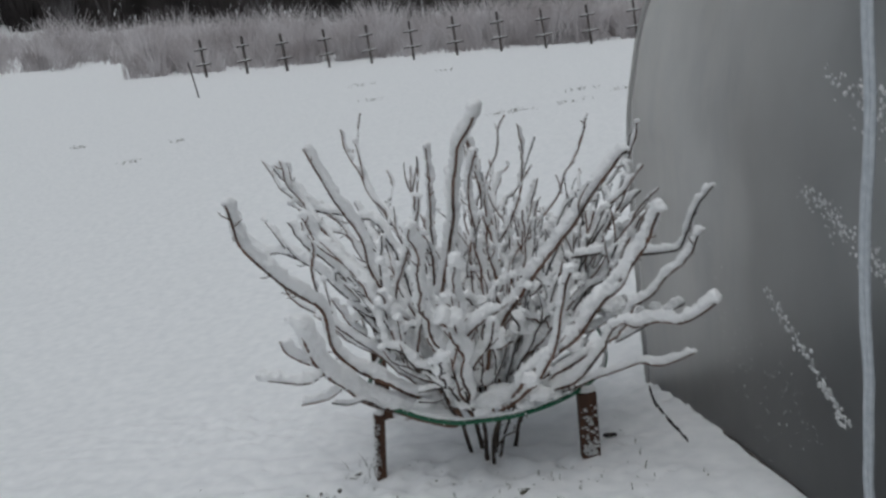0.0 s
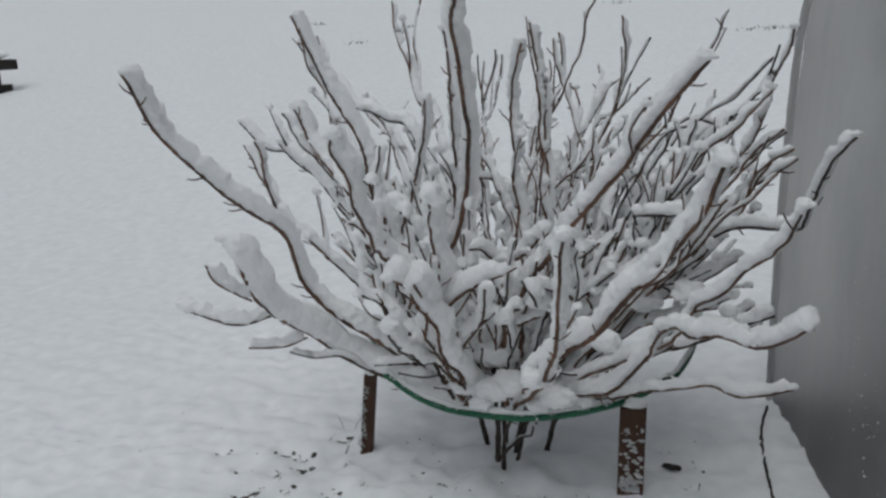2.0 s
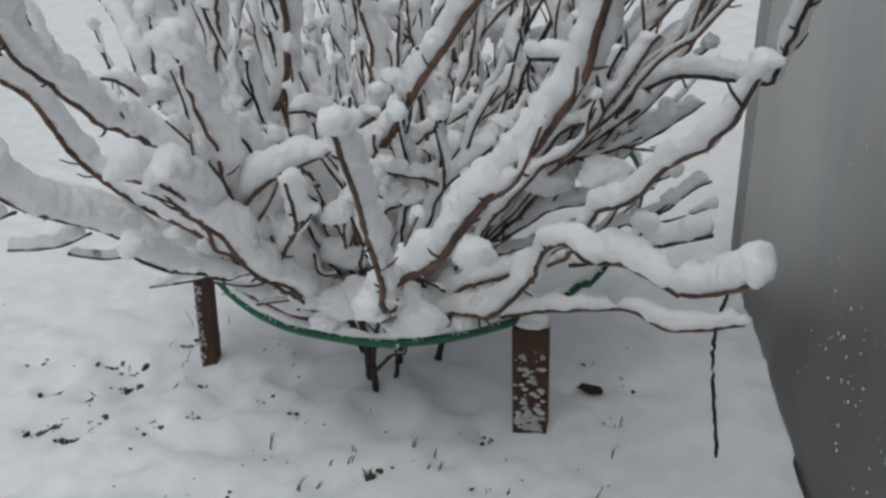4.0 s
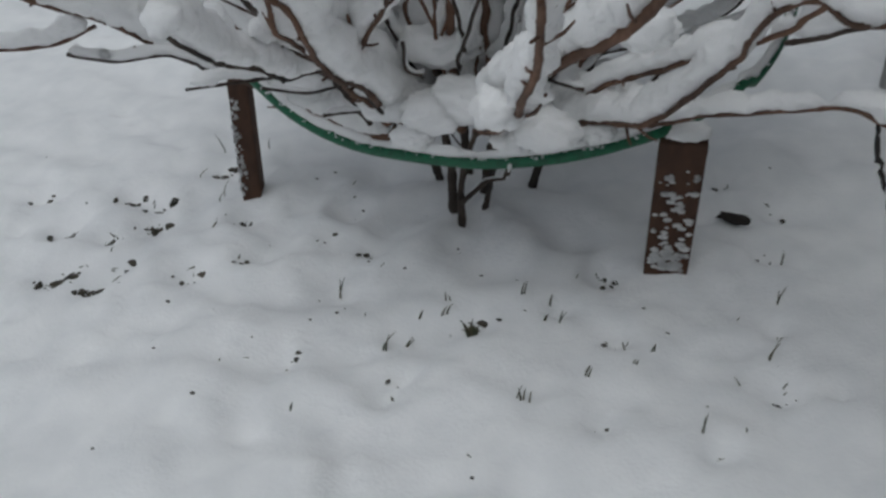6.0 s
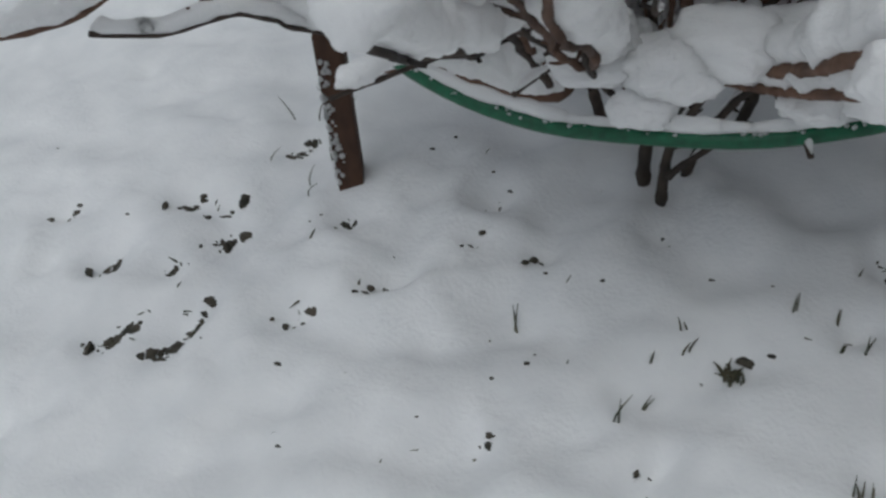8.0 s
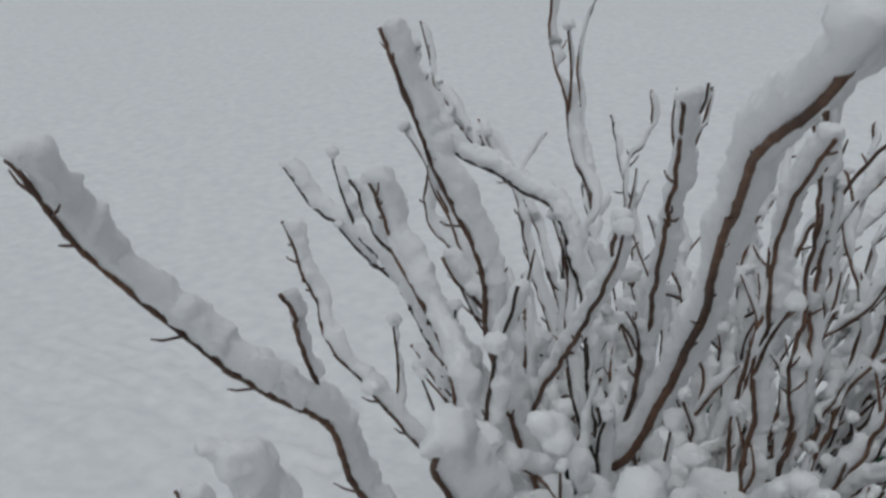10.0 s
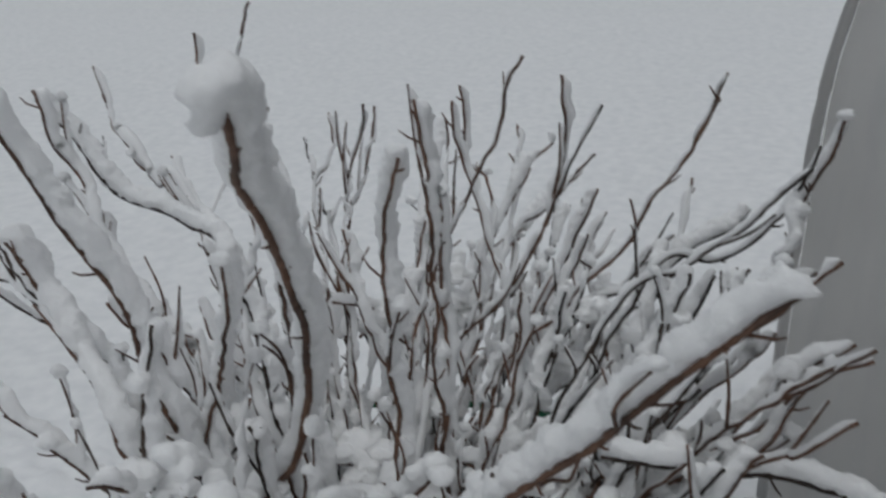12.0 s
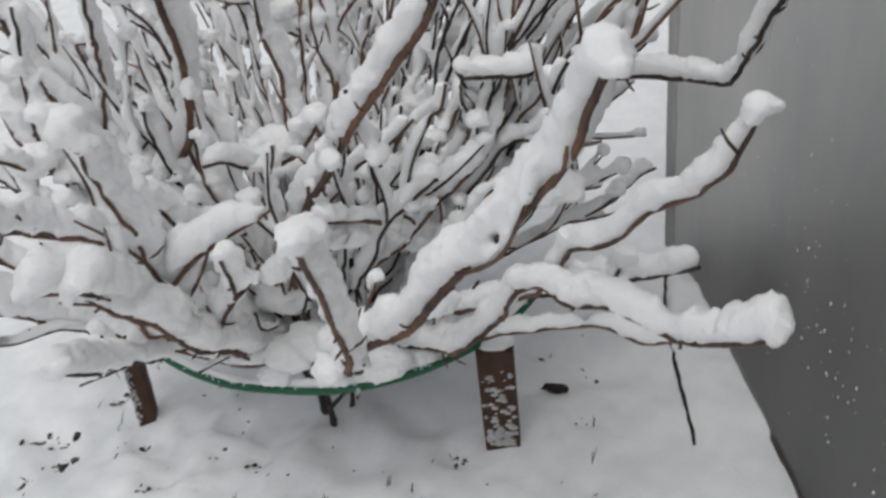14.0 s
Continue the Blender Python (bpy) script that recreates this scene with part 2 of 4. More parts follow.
def lump_data(at, rx, ry, rz, seed, level=3, rough=0.3):
    """A rounded, uneven lump of snow."""
    bm = bmesh.new()
    bmesh.ops.create_icosphere(bm, subdivisions=level, radius=1.0)
    off = Vector((seed * 3.7, seed * 1.9, seed * 0.7))
    mean = (rx + ry + rz) / 3
    verts = []
    for q in bm.verts:
        c = q.co
        w = 1 + rough * 0.8 * noise.noise(c * 1.5 + off) + rough * 0.55 * noise.noise(c * 3.7 + off) + rough * 0.32 * noise.noise(c * 6.5 + off) + (rough * 0.16 * noise.noise(c * 13 + off) if level > 3 else 0.0)
        low = 0.75 if c.z < 0 else 1.0
        verts.append(Vector(at) + Vector((c.x * rx, c.y * ry, c.z * rz * low)) * w)
    faces = [tuple(q.index for q in f.verts) for f in bm.faces]
    bm.free()
    return verts, faces


def box_data(a, c):
    (x0, y0, z0), (x1, y1, z1) = a, c
    v = [Vector(q) for q in ((x0, y0, z0), (x1, y0, z0), (x1, y1, z0), (x0, y1, z0), (x0, y0, z1), (x1, y0, z1), (x1, y1, z1), (x0, y1, z1))]
    return v, [(0, 3, 2, 1), (4, 5, 6, 7), (0, 1, 5, 4), (1, 2, 6, 5), (2, 3, 7, 6), (3, 0, 4, 7)]


def bevelled(data, width, segments=2):
    bm = bmesh.new()
    vs = [bm.verts.new(q) for q in data[0]]
    for f in data[1]:
        bm.faces.new([vs[i] for i in f])
    bmesh.ops.bevel(bm, geom=bm.edges[:], offset=width, segments=segments, profile=0.6, affect="EDGES")
    return bm


# ---- the ground ----
PITS = [(-0.524, 2.875, 0.034), (-0.503, 2.675, 0.034), (-0.497, 2.708, 0.03), (-0.492, 2.739, 0.03), (-0.356, 2.768, 0.032), (-0.574, 2.694, 0.034),
        (-0.674, 2.785, 0.03), (-0.573, 2.798, 0.026), (-0.622, 2.924, 0.034), (-0.562, 2.924, 0.03), (-0.592, 2.661, 0.028), (-0.271, 2.825, 0.026),
        (-0.24, 2.852, 0.02), (-0.372, 2.942, 0.028), (-0.82, 2.869, 0.024), (-0.508, 3.075, 0.03), (-0.177, 2.932, 0.02), (-0.086, 2.926, 0.02),
        (0.043, 2.981, 0.018), (-0.172, 3.012, 0.022), (0.158, 2.80, 0.03), (0.318, 2.98, 0.024), (-0.072, 2.642, 0.018), (0.109, 2.669, 0.014),
        (0.103, 2.628, 0.02), (0.374, 2.84, 0.022), (0.581, 2.931, 0.02), (0.61, 2.81, 0.022), (0.548, 2.68, 0.022), (0.54, 3.101, 0.024),
        (0.54, 3.235, 0.022), (0.433, 3.295, 0.026), (0.423, 3.181, 0.016), (0.306, 2.992, 0.028), (0.40, 2.677, 0.018), (0.671, 2.83, 0.018)]
pit_rnd = random.Random(77)
DENTS = PITS + [(pit_rnd.uniform(-0.95, 0.62), pit_rnd.uniform(2.45, 3.25), pit_rnd.uniform(0.015, 0.024)) for _ in range(46)]
FOOT, ALONG, INTO = Vector((0.685, 3.71, 0)), Vector((0.283, -0.959, 0)), Vector((0.959, 0.283, 0))


def ground_height(x, y):
    u = max(0.0, y - 4.0)
    z = 0.142 * u * u / (u + 2.0) * (1 - 0.032 * max(-30.0, min(14.0, x)))
    near = math.exp(-((x - 0.0) ** 2 + (y - 2.9) ** 2) / 9.0)
    p = Vector((x, y, 0))
    calm = min(1.0, 0.15 + abs((p - FOOT).dot(INTO)) / 0.25) if -0.5 < (p - FOOT).dot(INTO) < 0.3 else 1.0
    z += calm * (0.016 * noise.noise(p * 3.1) + 0.018 * noise.noise(p * 7.3)) * (0.3 + 0.7 * near)
    z += 0.05 * noise.noise(p * 0.31) * min(1.0, u * 0.2)
    if near > 0.5:
        rough = max(0.0, noise.noise(p * 1.7 + Vector((3, 1, 0))) + 0.35)
        z += (0.019 * noise.noise(p * 14) + 0.011 * noise.noise(p * 29)) * (0.25 + rough)
        for px, py, r in DENTS:
            d = ((x - px) ** 2 + (y - py) ** 2) / (r * r)
            if d < 9:
                z -= (0.026 if (px, py, r) in PITS else 0.013) * math.exp(-d)
        # snow drawn in thin ribs towards the root, and thinner under the bush
        d = math.hypot(x - 0.03, y - 3.15)
        a = math.atan2(y - 3.15, x - 0.03)
        z += 0.010 * math.exp(-((d - 0.16) / 0.13) ** 2) * math.sin(a * 7 + 1.3)
        # bank of snow along the film wall
        s = (p - FOOT).dot(INTO)
        if -0.35 < s < 0.3 and y < 4.2:
            z += 0.004 * math.exp(-((s + 0.05) / 0.06) ** 2)
            if 2.9 < y < 3.75:
                lip = 0.68 + 0.07 * max(0.0, (3.45 - y) / 0.38) ** 1.3
                z += 0.015 * max(0.0, min(1.0, (x - lip) / 0.016)) * max(0.0, min(1.0, (y - 2.92) / 0.2))
    return z


def spread(lo, hi, step, far_lo, far_hi, grow=1.13):
    c = list(np.arange(lo, hi + step / 2, step))
    d, q = step, c[-1]
    while q < far_hi:
        d *= grow
        q += d
        c.append(q)
    d, q = step, c[0]
    while q > far_lo:
        d *= grow
        q -= d
        c.insert(0, q)
    return c


xs, ys = spread(-1.5, 1.1, 0.016, -300, 300), spread(1.9, 3.9, 0.016, -120, 420)
verts = [(x, y, ground_height(x, y)) for y in ys for x in xs]
w = len(xs)
faces = [(j * w + i, j * w + i + 1, (j + 1) * w + i + 1, (j + 1) * w + i) for j in range(len(ys) - 1) for i in range(w - 1)]
ground = part("ground", (verts, faces), SNOW_GROUND, None, "snow-covered lawn and field rising to a wooded hill")
tagged(ground, "", "ground", kind="structure")


# ---- far hillside, woods and fence posts ----
verts, faces = [], []
hx, hz = 61, 14
for j in range(hz):
    for i in range(hx):
        x = -260 + 520 * i / (hx - 1)
        y = 95 + 9 * j + 14 * noise.noise(Vector((x * 0.02, j * 0.1, 0)))
        z = 6 + 5.2 * j + 4 * noise.noise(Vector((x * 0.03, j * 0.4, 5)))
        verts.append((x, y, z))
faces = [(j * hx + i, j * hx + i + 1, (j + 1) * hx + i + 1, (j + 1) * hx + i) for j in range(hz - 1) for i in range(hx - 1)]
tagged(part("backdrop", (verts, faces), HILL, None, "dark bare winter woods on the far hillside"), "", "hillside", kind="structure")


def brush(name, mat, count, area, height, twigs, thick, label, seed, lean=0.35):
    """A belt of bare bushes as loose tapered twigs."""
    rnd = random.Random(seed)
    verts, faces = [], []
    for _ in range(count):
        x, y = rnd.uniform(area[0], area[1]), rnd.uniform(area[2], area[3])
        z = ground_height(x, y) - 0.05
        tall = height * rnd.uniform(0.55, 1.2) * (1 + 0.7 * noise.noise(Vector((x * 0.5, y * 0.3, seed))))
        for _ in range(twigs):
            bx, by = x + rnd.gauss(0, 0.18), y + rnd.gauss(0, 0.18)
            dx, dy = rnd.gauss(0, lean) * tall, rnd.gauss(0, lean) * tall
            h = tall * rnd.uniform(0.6, 1.0)
            k = len(verts)
            for f, r in ((0, thick), (0.55, thick * 0.7), (1.0, thick * 0.25)):
                c = Vector((bx + dx * f ** 1.5, by + dy * f ** 1.5, z + h * f))
                for a in (0, 2.1, 4.2):
                    verts.append((c.x + r * math.cos(a), c.y + r * math.sin(a), c.z))
            for lv in (0, 3):
                for q in range(3):
                    q2 = (q + 1) % 3
                    faces.append((k + lv + q, k + lv + q2, k + lv + 3 + q2, k + lv + 3 + q))
            faces.append((k + 6, k + 7, k + 8))
    ob = part(name, (verts, faces), mat, None, label)
    return tagged(ob, "", "bushes", kind="stuff")


brush("hedge", FROST, 430, (-13, 8, 26.0, 31.0), 1.45, 28, 0.016, "frosted bare bushes behind the row of posts", 3)
brush("field_edge_brush", FROST, 420, (-42, -12, 29.0, 36.0), 1.1, 22, 0.018, "snow-dusted dry weeds at the field edge", 4)
brush("thicket", THICKET, 900, (-70, 22, 38.0, 62.0), 5.0, 22, 0.05, "dark bare thicket beyond the field", 5, 0.25)


def field_post(x, y, seed):
    rnd = random.Random(seed)
    z = ground_height(x, y)
    post = thing("trellis_post", "grey wooden trellis post with two snow-topped crossbars in the field", "post", (x, y, z), "row of trellis posts")
    part("post", bevelled(box_data((-0.03, -0.03, -0.2), (0.03, 0.03, 1.1)), 0.006), POST_WOOD, post)
    for h, half in ((0.36, 0.25), (0.80, 0.21)):
        tip = rnd.uniform(-0.03, 0.03)
        bar = part("crossbar", bevelled(box_data((-half, -0.065, h - 0.02), (half, -0.031, h + 0.02)), 0.004), POST_WOOD, post)
        bar.rotation_euler = (0, tip, 0)
        part("snow", lump_data((0, -0.048, h + 0.03), half, 0.022, 0.018, seed + h, 2, 0.25), SNOW, bar)
    post.rotation_euler = (0, rnd.uniform(-0.03, 0.03), rnd.uniform(-0.2, 0.2))
    return post


for k in range(11):
    field_post(-9.76 + 1.26 * k, 25.0 + 0.06 * math.sin(k * 2.1), k)
rod = thing("field_pole", "thin grey pole leaning alone in the snowy field", "pole", (-8.42, 21.0, ground_height(-8.42, 21.0)))
part("pole", sweep(spline([(0, 0, -0.2), (-0.06, 0, 0.45), (-0.13, 0.02, 0.90)], 0.1), lambda i: 0.02, 6), POST_WOOD, rod)


# grass tufts showing through the snow of the field
rnd = random.Random(31)
verts, faces = [], []
for x, y, wide in ((-6.7, 13.6, 0.12), (-6.5, 15.1, 0.08), (0.93, 15.5, 0.15), (-0.15, 14.1, 0.16), (0.63, 14.3, 0.16), (-0.5, 14.0, 0.14), (-4.0, 20.0, 0.2), (-8.9, 15.8, 0.08), (-3.3, 17.5, 0.07), (1.5, 14.9, 0.1), (-2.2, 21.5, 0.12)):
    for _ in range(16):
        px, py = x + rnd.gauss(0, wide), y + rnd.gauss(0, wide * 0.4)
        z = ground_height(px, py)
        k = len(verts)
        hgt, w = rnd.uniform(0.015, 0.07), rnd.uniform(0.006, 0.014)
        dx, dy = rnd.gauss(0, 0.05), rnd.gauss(0, 0.05)
        verts += [(px - w, py, z - 0.02), (px + w, py, z - 0.02), (px, py + w, z - 0.02), (px + dx, py + dy, z + hgt)]
        faces += [(k, k + 1, k + 3), (k + 1, k + 2, k + 3), (k + 2, k, k + 3)]
tagged(part("field_tufts", (verts, faces), GRASS, None, "dead grass tufts showing through the field snow"), "", "grass", kind="stuff")

# low dark bench out in the snow
bz = ground_height(-12.4, 10.6)
bench = thing("bench", "low black bench deep in snow out on the field", "bench", (-11.22, 10.42, bz - 0.06))
part("seat", bevelled(box_data((-2.2, -0.22, 0.36), (0.0, 0.22, 0.52)), 0.02), SOIL, bench)
part("base", bevelled(box_data((-2.15, -0.16, -0.1), (-0.12, 0.16, 0.14)), 0.02), SOIL, bench)
for q in (-1.9, -0.35):
    part("leg", bevelled(box_data((q - 0.05, -0.1, 0.1), (q + 0.05, 0.1, 0.37)), 0.01), SOIL, bench)
part("snow", lump_data((-1.1, 0, 0.58), 1.16, 0.27, 0.13, 3, 4, 0.12), SNOW, bench, "thick snow on the seat")
part("snow_drift", lump_data((-1.1, -0.18, 0.2), 1.05, 0.16, 0.10, 7, 4, 0.15), SNOW, bench)


# ---- the film greenhouse ----
PROFILE = [(0.0, -0.04), (0.012, 0.35), (0.028, 0.70), (0.062, 1.11), (0.112, 1.34), (0.21, 1.62), (0.45, 2.0), (0.85, 2.30), (1.5, 2.45),
           (2.15, 2.30), (2.55, 2.0), (2.79, 1.62), (2.89, 1.34), (2.94, 1.11), (2.97, 0.70), (2.99, 0.35), (3.0, -0.04)]
LONG = 8.0


def film_point(s, d, z, push=0.0):
    return FOOT + ALONG * s + INTO * d + Vector((0, 0, z)) + INTO * push


def shell(profile, length, steps):
    """The curved film along the tunnel, sagging a little between the hoops."""
    line = spline([(d, 0, z) for d, z in profile], 0.036)
    verts, faces = [], []
    m = len(line)
    along = [0.03 * j for j in range(90)] + [2.7 + (length - 2.7) * j / steps for j in range(steps + 1)]
    for s in along:
        for q in line:
            sag = 0.012 * abs(math.sin(math.pi * s / 1.25)) * (1 if q.x < 1.5 else -1)
            sag += 0.006 * noise.noise(Vector((s * 3, q.z * 1.1, q.x)))
            if q.x < 1.5:
                fade = max(0.0, 1 - s / 0.5)
                sag += 0.016 * fade * math.exp(-((q.z - 1.06 + 0.10 * s) / 0.03) ** 2)
                sag += 0.012 * fade * math.exp(-((q.z - 1.62 + 1.25 * s) / 0.05) ** 2)
                sag -= 0.010 * max(0.0, 1 - abs(s - 0.5) / 0.6) * math.exp(-((q.z - 1.30 + 0.75 * s) / 0.05) ** 2)
                sag += 0.008 * noise.noise(Vector((s * 2.0 + q.z * 2.4, q.z * 0.5 - s * 0.3, 2.0)))
            if s < 0.02:
                sag *= 0.3
            verts.append(film_point(s, q.x, q.z, sag))
    for j in range(len(along) - 1):
        for i in range(m - 1):
            faces.append((j * m + i, (j + 1) * m + i, (j + 1) * m + i + 1, j * m + i + 1))
    return verts, faces, line


greenhouse = thing("greenhouse", "film-covered polytunnel of milky polythene beside the bush", "greenhouse", FOOT)
greenhouse.location = (0, 0, 0)
sv, sf, arch = shell(PROFILE, LONG, 40)
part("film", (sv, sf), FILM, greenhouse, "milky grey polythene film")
# end walls of film
for s, nm in ((0.0, "end_film"), (LONG, "end_film")):
    ring = [film_point(s, q.x, q.z) for q in arch]
    part(nm, (ring, [tuple(range(len(ring)))]), FILM_END, greenhouse, "milky polythene end wall", smooth=False)
for s in (3.9, 5.0, 6.3, 7.6):
    part("hoop", sweep([film_point(s, q.x * 0.965 + 0.052, q.z - 0.02) for q in arch], lambda i: 0.010, 8), POST_WOOD, greenhouse, "grey tunnel hoop")
for d, z in ((1.5, 2.40), (2.91, 1.06)):
    part("rail", sweep([film_point(LONG * k / 20, d, z) for k in range(21)], lambda i: 0.02, 8), POST_WOOD, greenhouse, "grey lengthwise rail")
part("edge_batten", sweep(spline([film_point(-0.012, q.x - 0.008, q.z) for q in arch[:62]], 0.05), lambda i: 0.011 + 0.002 * noise.noise(Vector((i * 0.7, 0, 0))), 8), FILM, greenhouse, "folded film edge")
soil = part("soil_bed", bevelled(([film_point(s, d, z) for z in (-0.05, 0.03) for s, d in ((0.03, 0.022), (LONG - 0.03, 0.022), (LONG - 0.03, 2.97), (0.03, 2.97))],
            [(0, 1, 2, 3), (7, 6, 5, 4), (0, 4, 5, 1), (1, 5, 6, 2), (2, 6, 7, 3), (3, 7, 4, 0)]), 0.01), SOIL, None, "bare dark soil inside the greenhouse")
tagged(soil, "", "soil", kind="structure")

# low grey strip added as the shadowed gap along the foot of the film
foot = part("foot_shade_strip", sweep([film_point(LONG * k / 60, 0.011 + 0.003 * noise.noise(Vector((k * 0.5, 0, 0))), 0.004 + 0.006 * noise.noise(Vector((k * 0.8, 3, 0)))) for k in range(61)], lambda i: 0.008 + 0.003 * noise.noise(Vector((i * 0.9, 7, 0))), 8), POST_WOOD, greenhouse, "grey strip standing in for the shaded gap along the foot")

# white strap hanging down the outside of the film
path = [Vector((1.175, 2.05, 1.62)), Vector((1.15, 2.05, 1.38)), Vector((1.14, 2.06, 1.14)), Vector((1.12, 2.12, 0.80)), Vector((1.115, 2.15, 0.5)), Vector((1.115, 2.22, 0.18)), Vector((1.12, 2.23, 0.0))]
strap = thing("strap", "ribbed white strap hanging down the greenhouse film", "strap")
sl = spline(path, 0.02)
sl = [q + ALONG * 0.006 * noise.noise(Vector((q.z * 7, 0, 0))) - INTO * 0.012 for q in sl]
for k, off in enumerate((-0.011, 0.0, 0.011)):
    part("cord", sweep([q + ALONG * off - INTO * (0.004 if k == 1 else 0) for q in sl], lambda i: 0.0072 + 0.0012 * noise.noise(Vector((i * 0.5, k, 0))), 8), STRAP, strap)

# snow spattered in slanting streaks on the film
rnd = random.Random(21)
data = ([], [])


def film_surface(s, z):
    d = 0.0
    for (d0, z0), (d1, z1) in zip(PROFILE, PROFILE[1:]):
        if z0 <= z <= z1:
            d = d0 + (d1 - d0) * (z - z0) / (z1 - z0)
            break
    return film_point(s, d, z) - INTO * 0.004


for s0, z0, s1, z1, wide, amount in ((1.25, 0.96, 2.15, 0.45, 0.035, 260), (1.05, 0.62, 1.45, 0.30, 0.02, 80), (1.5, 1.15, 2.2, 0.85, 0.05, 120), (1.35, 1.25, 1.6, 1.14, 0.03, 30),
                                    (1.75, 0.34, 2.3, 0.04, 0.025, 120), (0.95, 0.5, 1.3, 0.2, 0.03, 22), (0.4, 0.5, 1.0, 0.1, 0.18, 26), (0.35, 0.75, 1.1, 0.15, 0.14, 29), (0.6, 0.6, 1.2, 0.2, 0.10, 28)):
    for _ in range(amount * 2):
        f = rnd.random() ** 0.8
        s, z = s0 + (s1 - s0) * f + rnd.gauss(0, wide * 0.6), z0 + (z1 - z0) * f + rnd.gauss(0, wide * 0.6)
        r = rnd.uniform(0.0013, 0.0064) * (0.6 + 0.7 * f) * (0.3 if amount < 30 else 1.0)
        if z > 0.02:
            join(data, lump_data(film_surface(s, z), r * 0.7, r * rnd.uniform(1.0, 1.6), r * rnd.uniform(1.0, 1.9), rnd.uniform(0, 99), 2, 0.6))
tagged(part("snow_spatter", data, SNOW, None, "streaks of wet snow stuck on the greenhouse film"), "", "snow", kind="stuff")

# board edge sticking out of the snow at the foot of the film
edge = thing("board", "dark wet board edge under snow at the foot of the film", "board")
line = spline([(0.674, 3.66, 0.006), (0.675, 3.48, 0.008), (0.704, 3.28, 0.008), (0.740, 3.10, 0.003), (0.755, 3.02, -0.012)], 0.012)
bm_v, bm_f = [], []
for i, q in enumerate(line):
    h = 0.0045 + 0.009 * noise.noise(Vector((i * 0.31, 2, 0))) + 0.004 * noise.noise(Vector((i * 1.1, 6, 0)))
    w = 0.0018 + 0.003 * noise.noise(Vector((i * 0.8, 4, 0)))
    for dx, dz in ((-w, -0.05), (0.004, -0.05), (0.004, h), (-w, h)):
        bm_v.append(q + Vector((dx + 0.004 * noise.noise(Vector((i * 0.5, 9, 0))), 0, dz)))
for i in range(len(line) - 1):
    for k in range(4):
        bm_f.append((i * 4 + k, (i + 1) * 4 + k, (i + 1) * 4 + (k + 1) % 4, i * 4 + (k + 1) % 4))
bm_f += [(0, 1, 2, 3), tuple(len(bm_v) - 4 + k for k in (3, 2, 1, 0))]
part("plank", (bm_v, bm_f), SOIL, edge, smooth=False)


# ---- stakes and hose ring ----
def stake(x, y, h, yaw, lean_x, lean_y, wx, wy, label):
    ob = thing("stake", label, "stake", (x, y, 0), "stakes round the bush")
    bm = bevelled(box_data((-wx / 2, -wy / 2, -0.25), (wx / 2, wy / 2, h)), 0.003)
    part("post", bm, STAKE_WOOD, ob)
    cap = ([], [])
    join(cap, lump_data((0, 0, h + 0.008), wx * 0.52, wy * 0.55, 0.016, x * 9, 3, 0.25))
    part("snow_cap", cap, SNOW, ob, "cap of snow on the stake top")
    ob.rotation_euler = (lean_y, lean_x, yaw)
    return ob


right = stake(0.398, 3.028, 0.245, radians(12), 0.05, 0.07, 0.066, 0.042, "brown wooden stake spattered with snow, holding the hose")
left = stake(-0.388, 3.008, 0.25, radians(24), 0.13, 0.05, 0.036, 0.040, "brown wooden stake with snow down one side")
back = stake(-0.50, 3.65, 0.33, radians(20), 0.05, -0.05, 0.06, 0.045, "dark wooden stake behind the snowy branches")
rnd = random.Random(5)
data = ([], [])
for _ in range(75):
    x, z = rnd.uniform(-0.030, 0.030), 0.01 + 0.19 * rnd.random() ** 1.5
    r = rnd.uniform(0.0022, 0.0065) * (1.25 - z * 2.5)
    join(data, lump_data((x * (1 - r / 0.033), -0.0215, z), r * 1.3, r * 0.45, r, rnd.uniform(0, 99), 2, 0.45))
part("stuck_snow", data, SNOW, right, "flecks of snow stuck on the face")
data = ([], [])
for _ in range(80):
    y, z = rnd.uniform(-0.024, 0.024), 0.01 + 0.22 * rnd.random()
    r = rnd.uniform(0.002, 0.006)
    join(data, lump_data((-0.0183, y * 0.85, z), r * 0.45, r * 1.2, r, rnd.uniform(0, 99), 2, 0.45))
for _ in range(46):
    x, z = -0.0175 + 0.014 * rnd.random() ** 1.6, 0.01 + 0.21 * rnd.random()
    r = rnd.uniform(0.0016, 0.0042)
    join(data, lump_data((x, -0.0203, z), r, r * 0.45, r * 1.5, rnd.uniform(0, 99), 2, 0.45))
part("stuck_snow", data, SNOW, left, "snow stuck along one side")

hose = thing("hose", "green garden hose bent into a ring round the bush", "hose")
ring = []
for k in range(120):
    a = 2 * math.pi * k / 120
    ca, sa = math.cos(a), math.sin(a)
    x, y = 0.03 + 0.475 * math.copysign(abs(ca) ** 0.8, ca), 3.36 + 0.475 * math.copysign(abs(sa) ** 0.8, sa)
    z = 0.222 + 0.13 * (y - 2.89) / 0.94 + 0.010 * (x / 0.4) ** 2 + 0.004 * math.sin(3 * a)
    if y < 3.15:
        z += 0.042 * min(1.0, max(0.0, (-0.02 - x) / 0.22)) ** 1.5 + 0.014 * min(1.0, max(0.0, (x - 0.15) / 0.2))
    ring.append(Vector((x, y, z)))
part("tube", sweep(ring + [ring[0]], lambda i: 0.0088, 10), HOSE, hose)
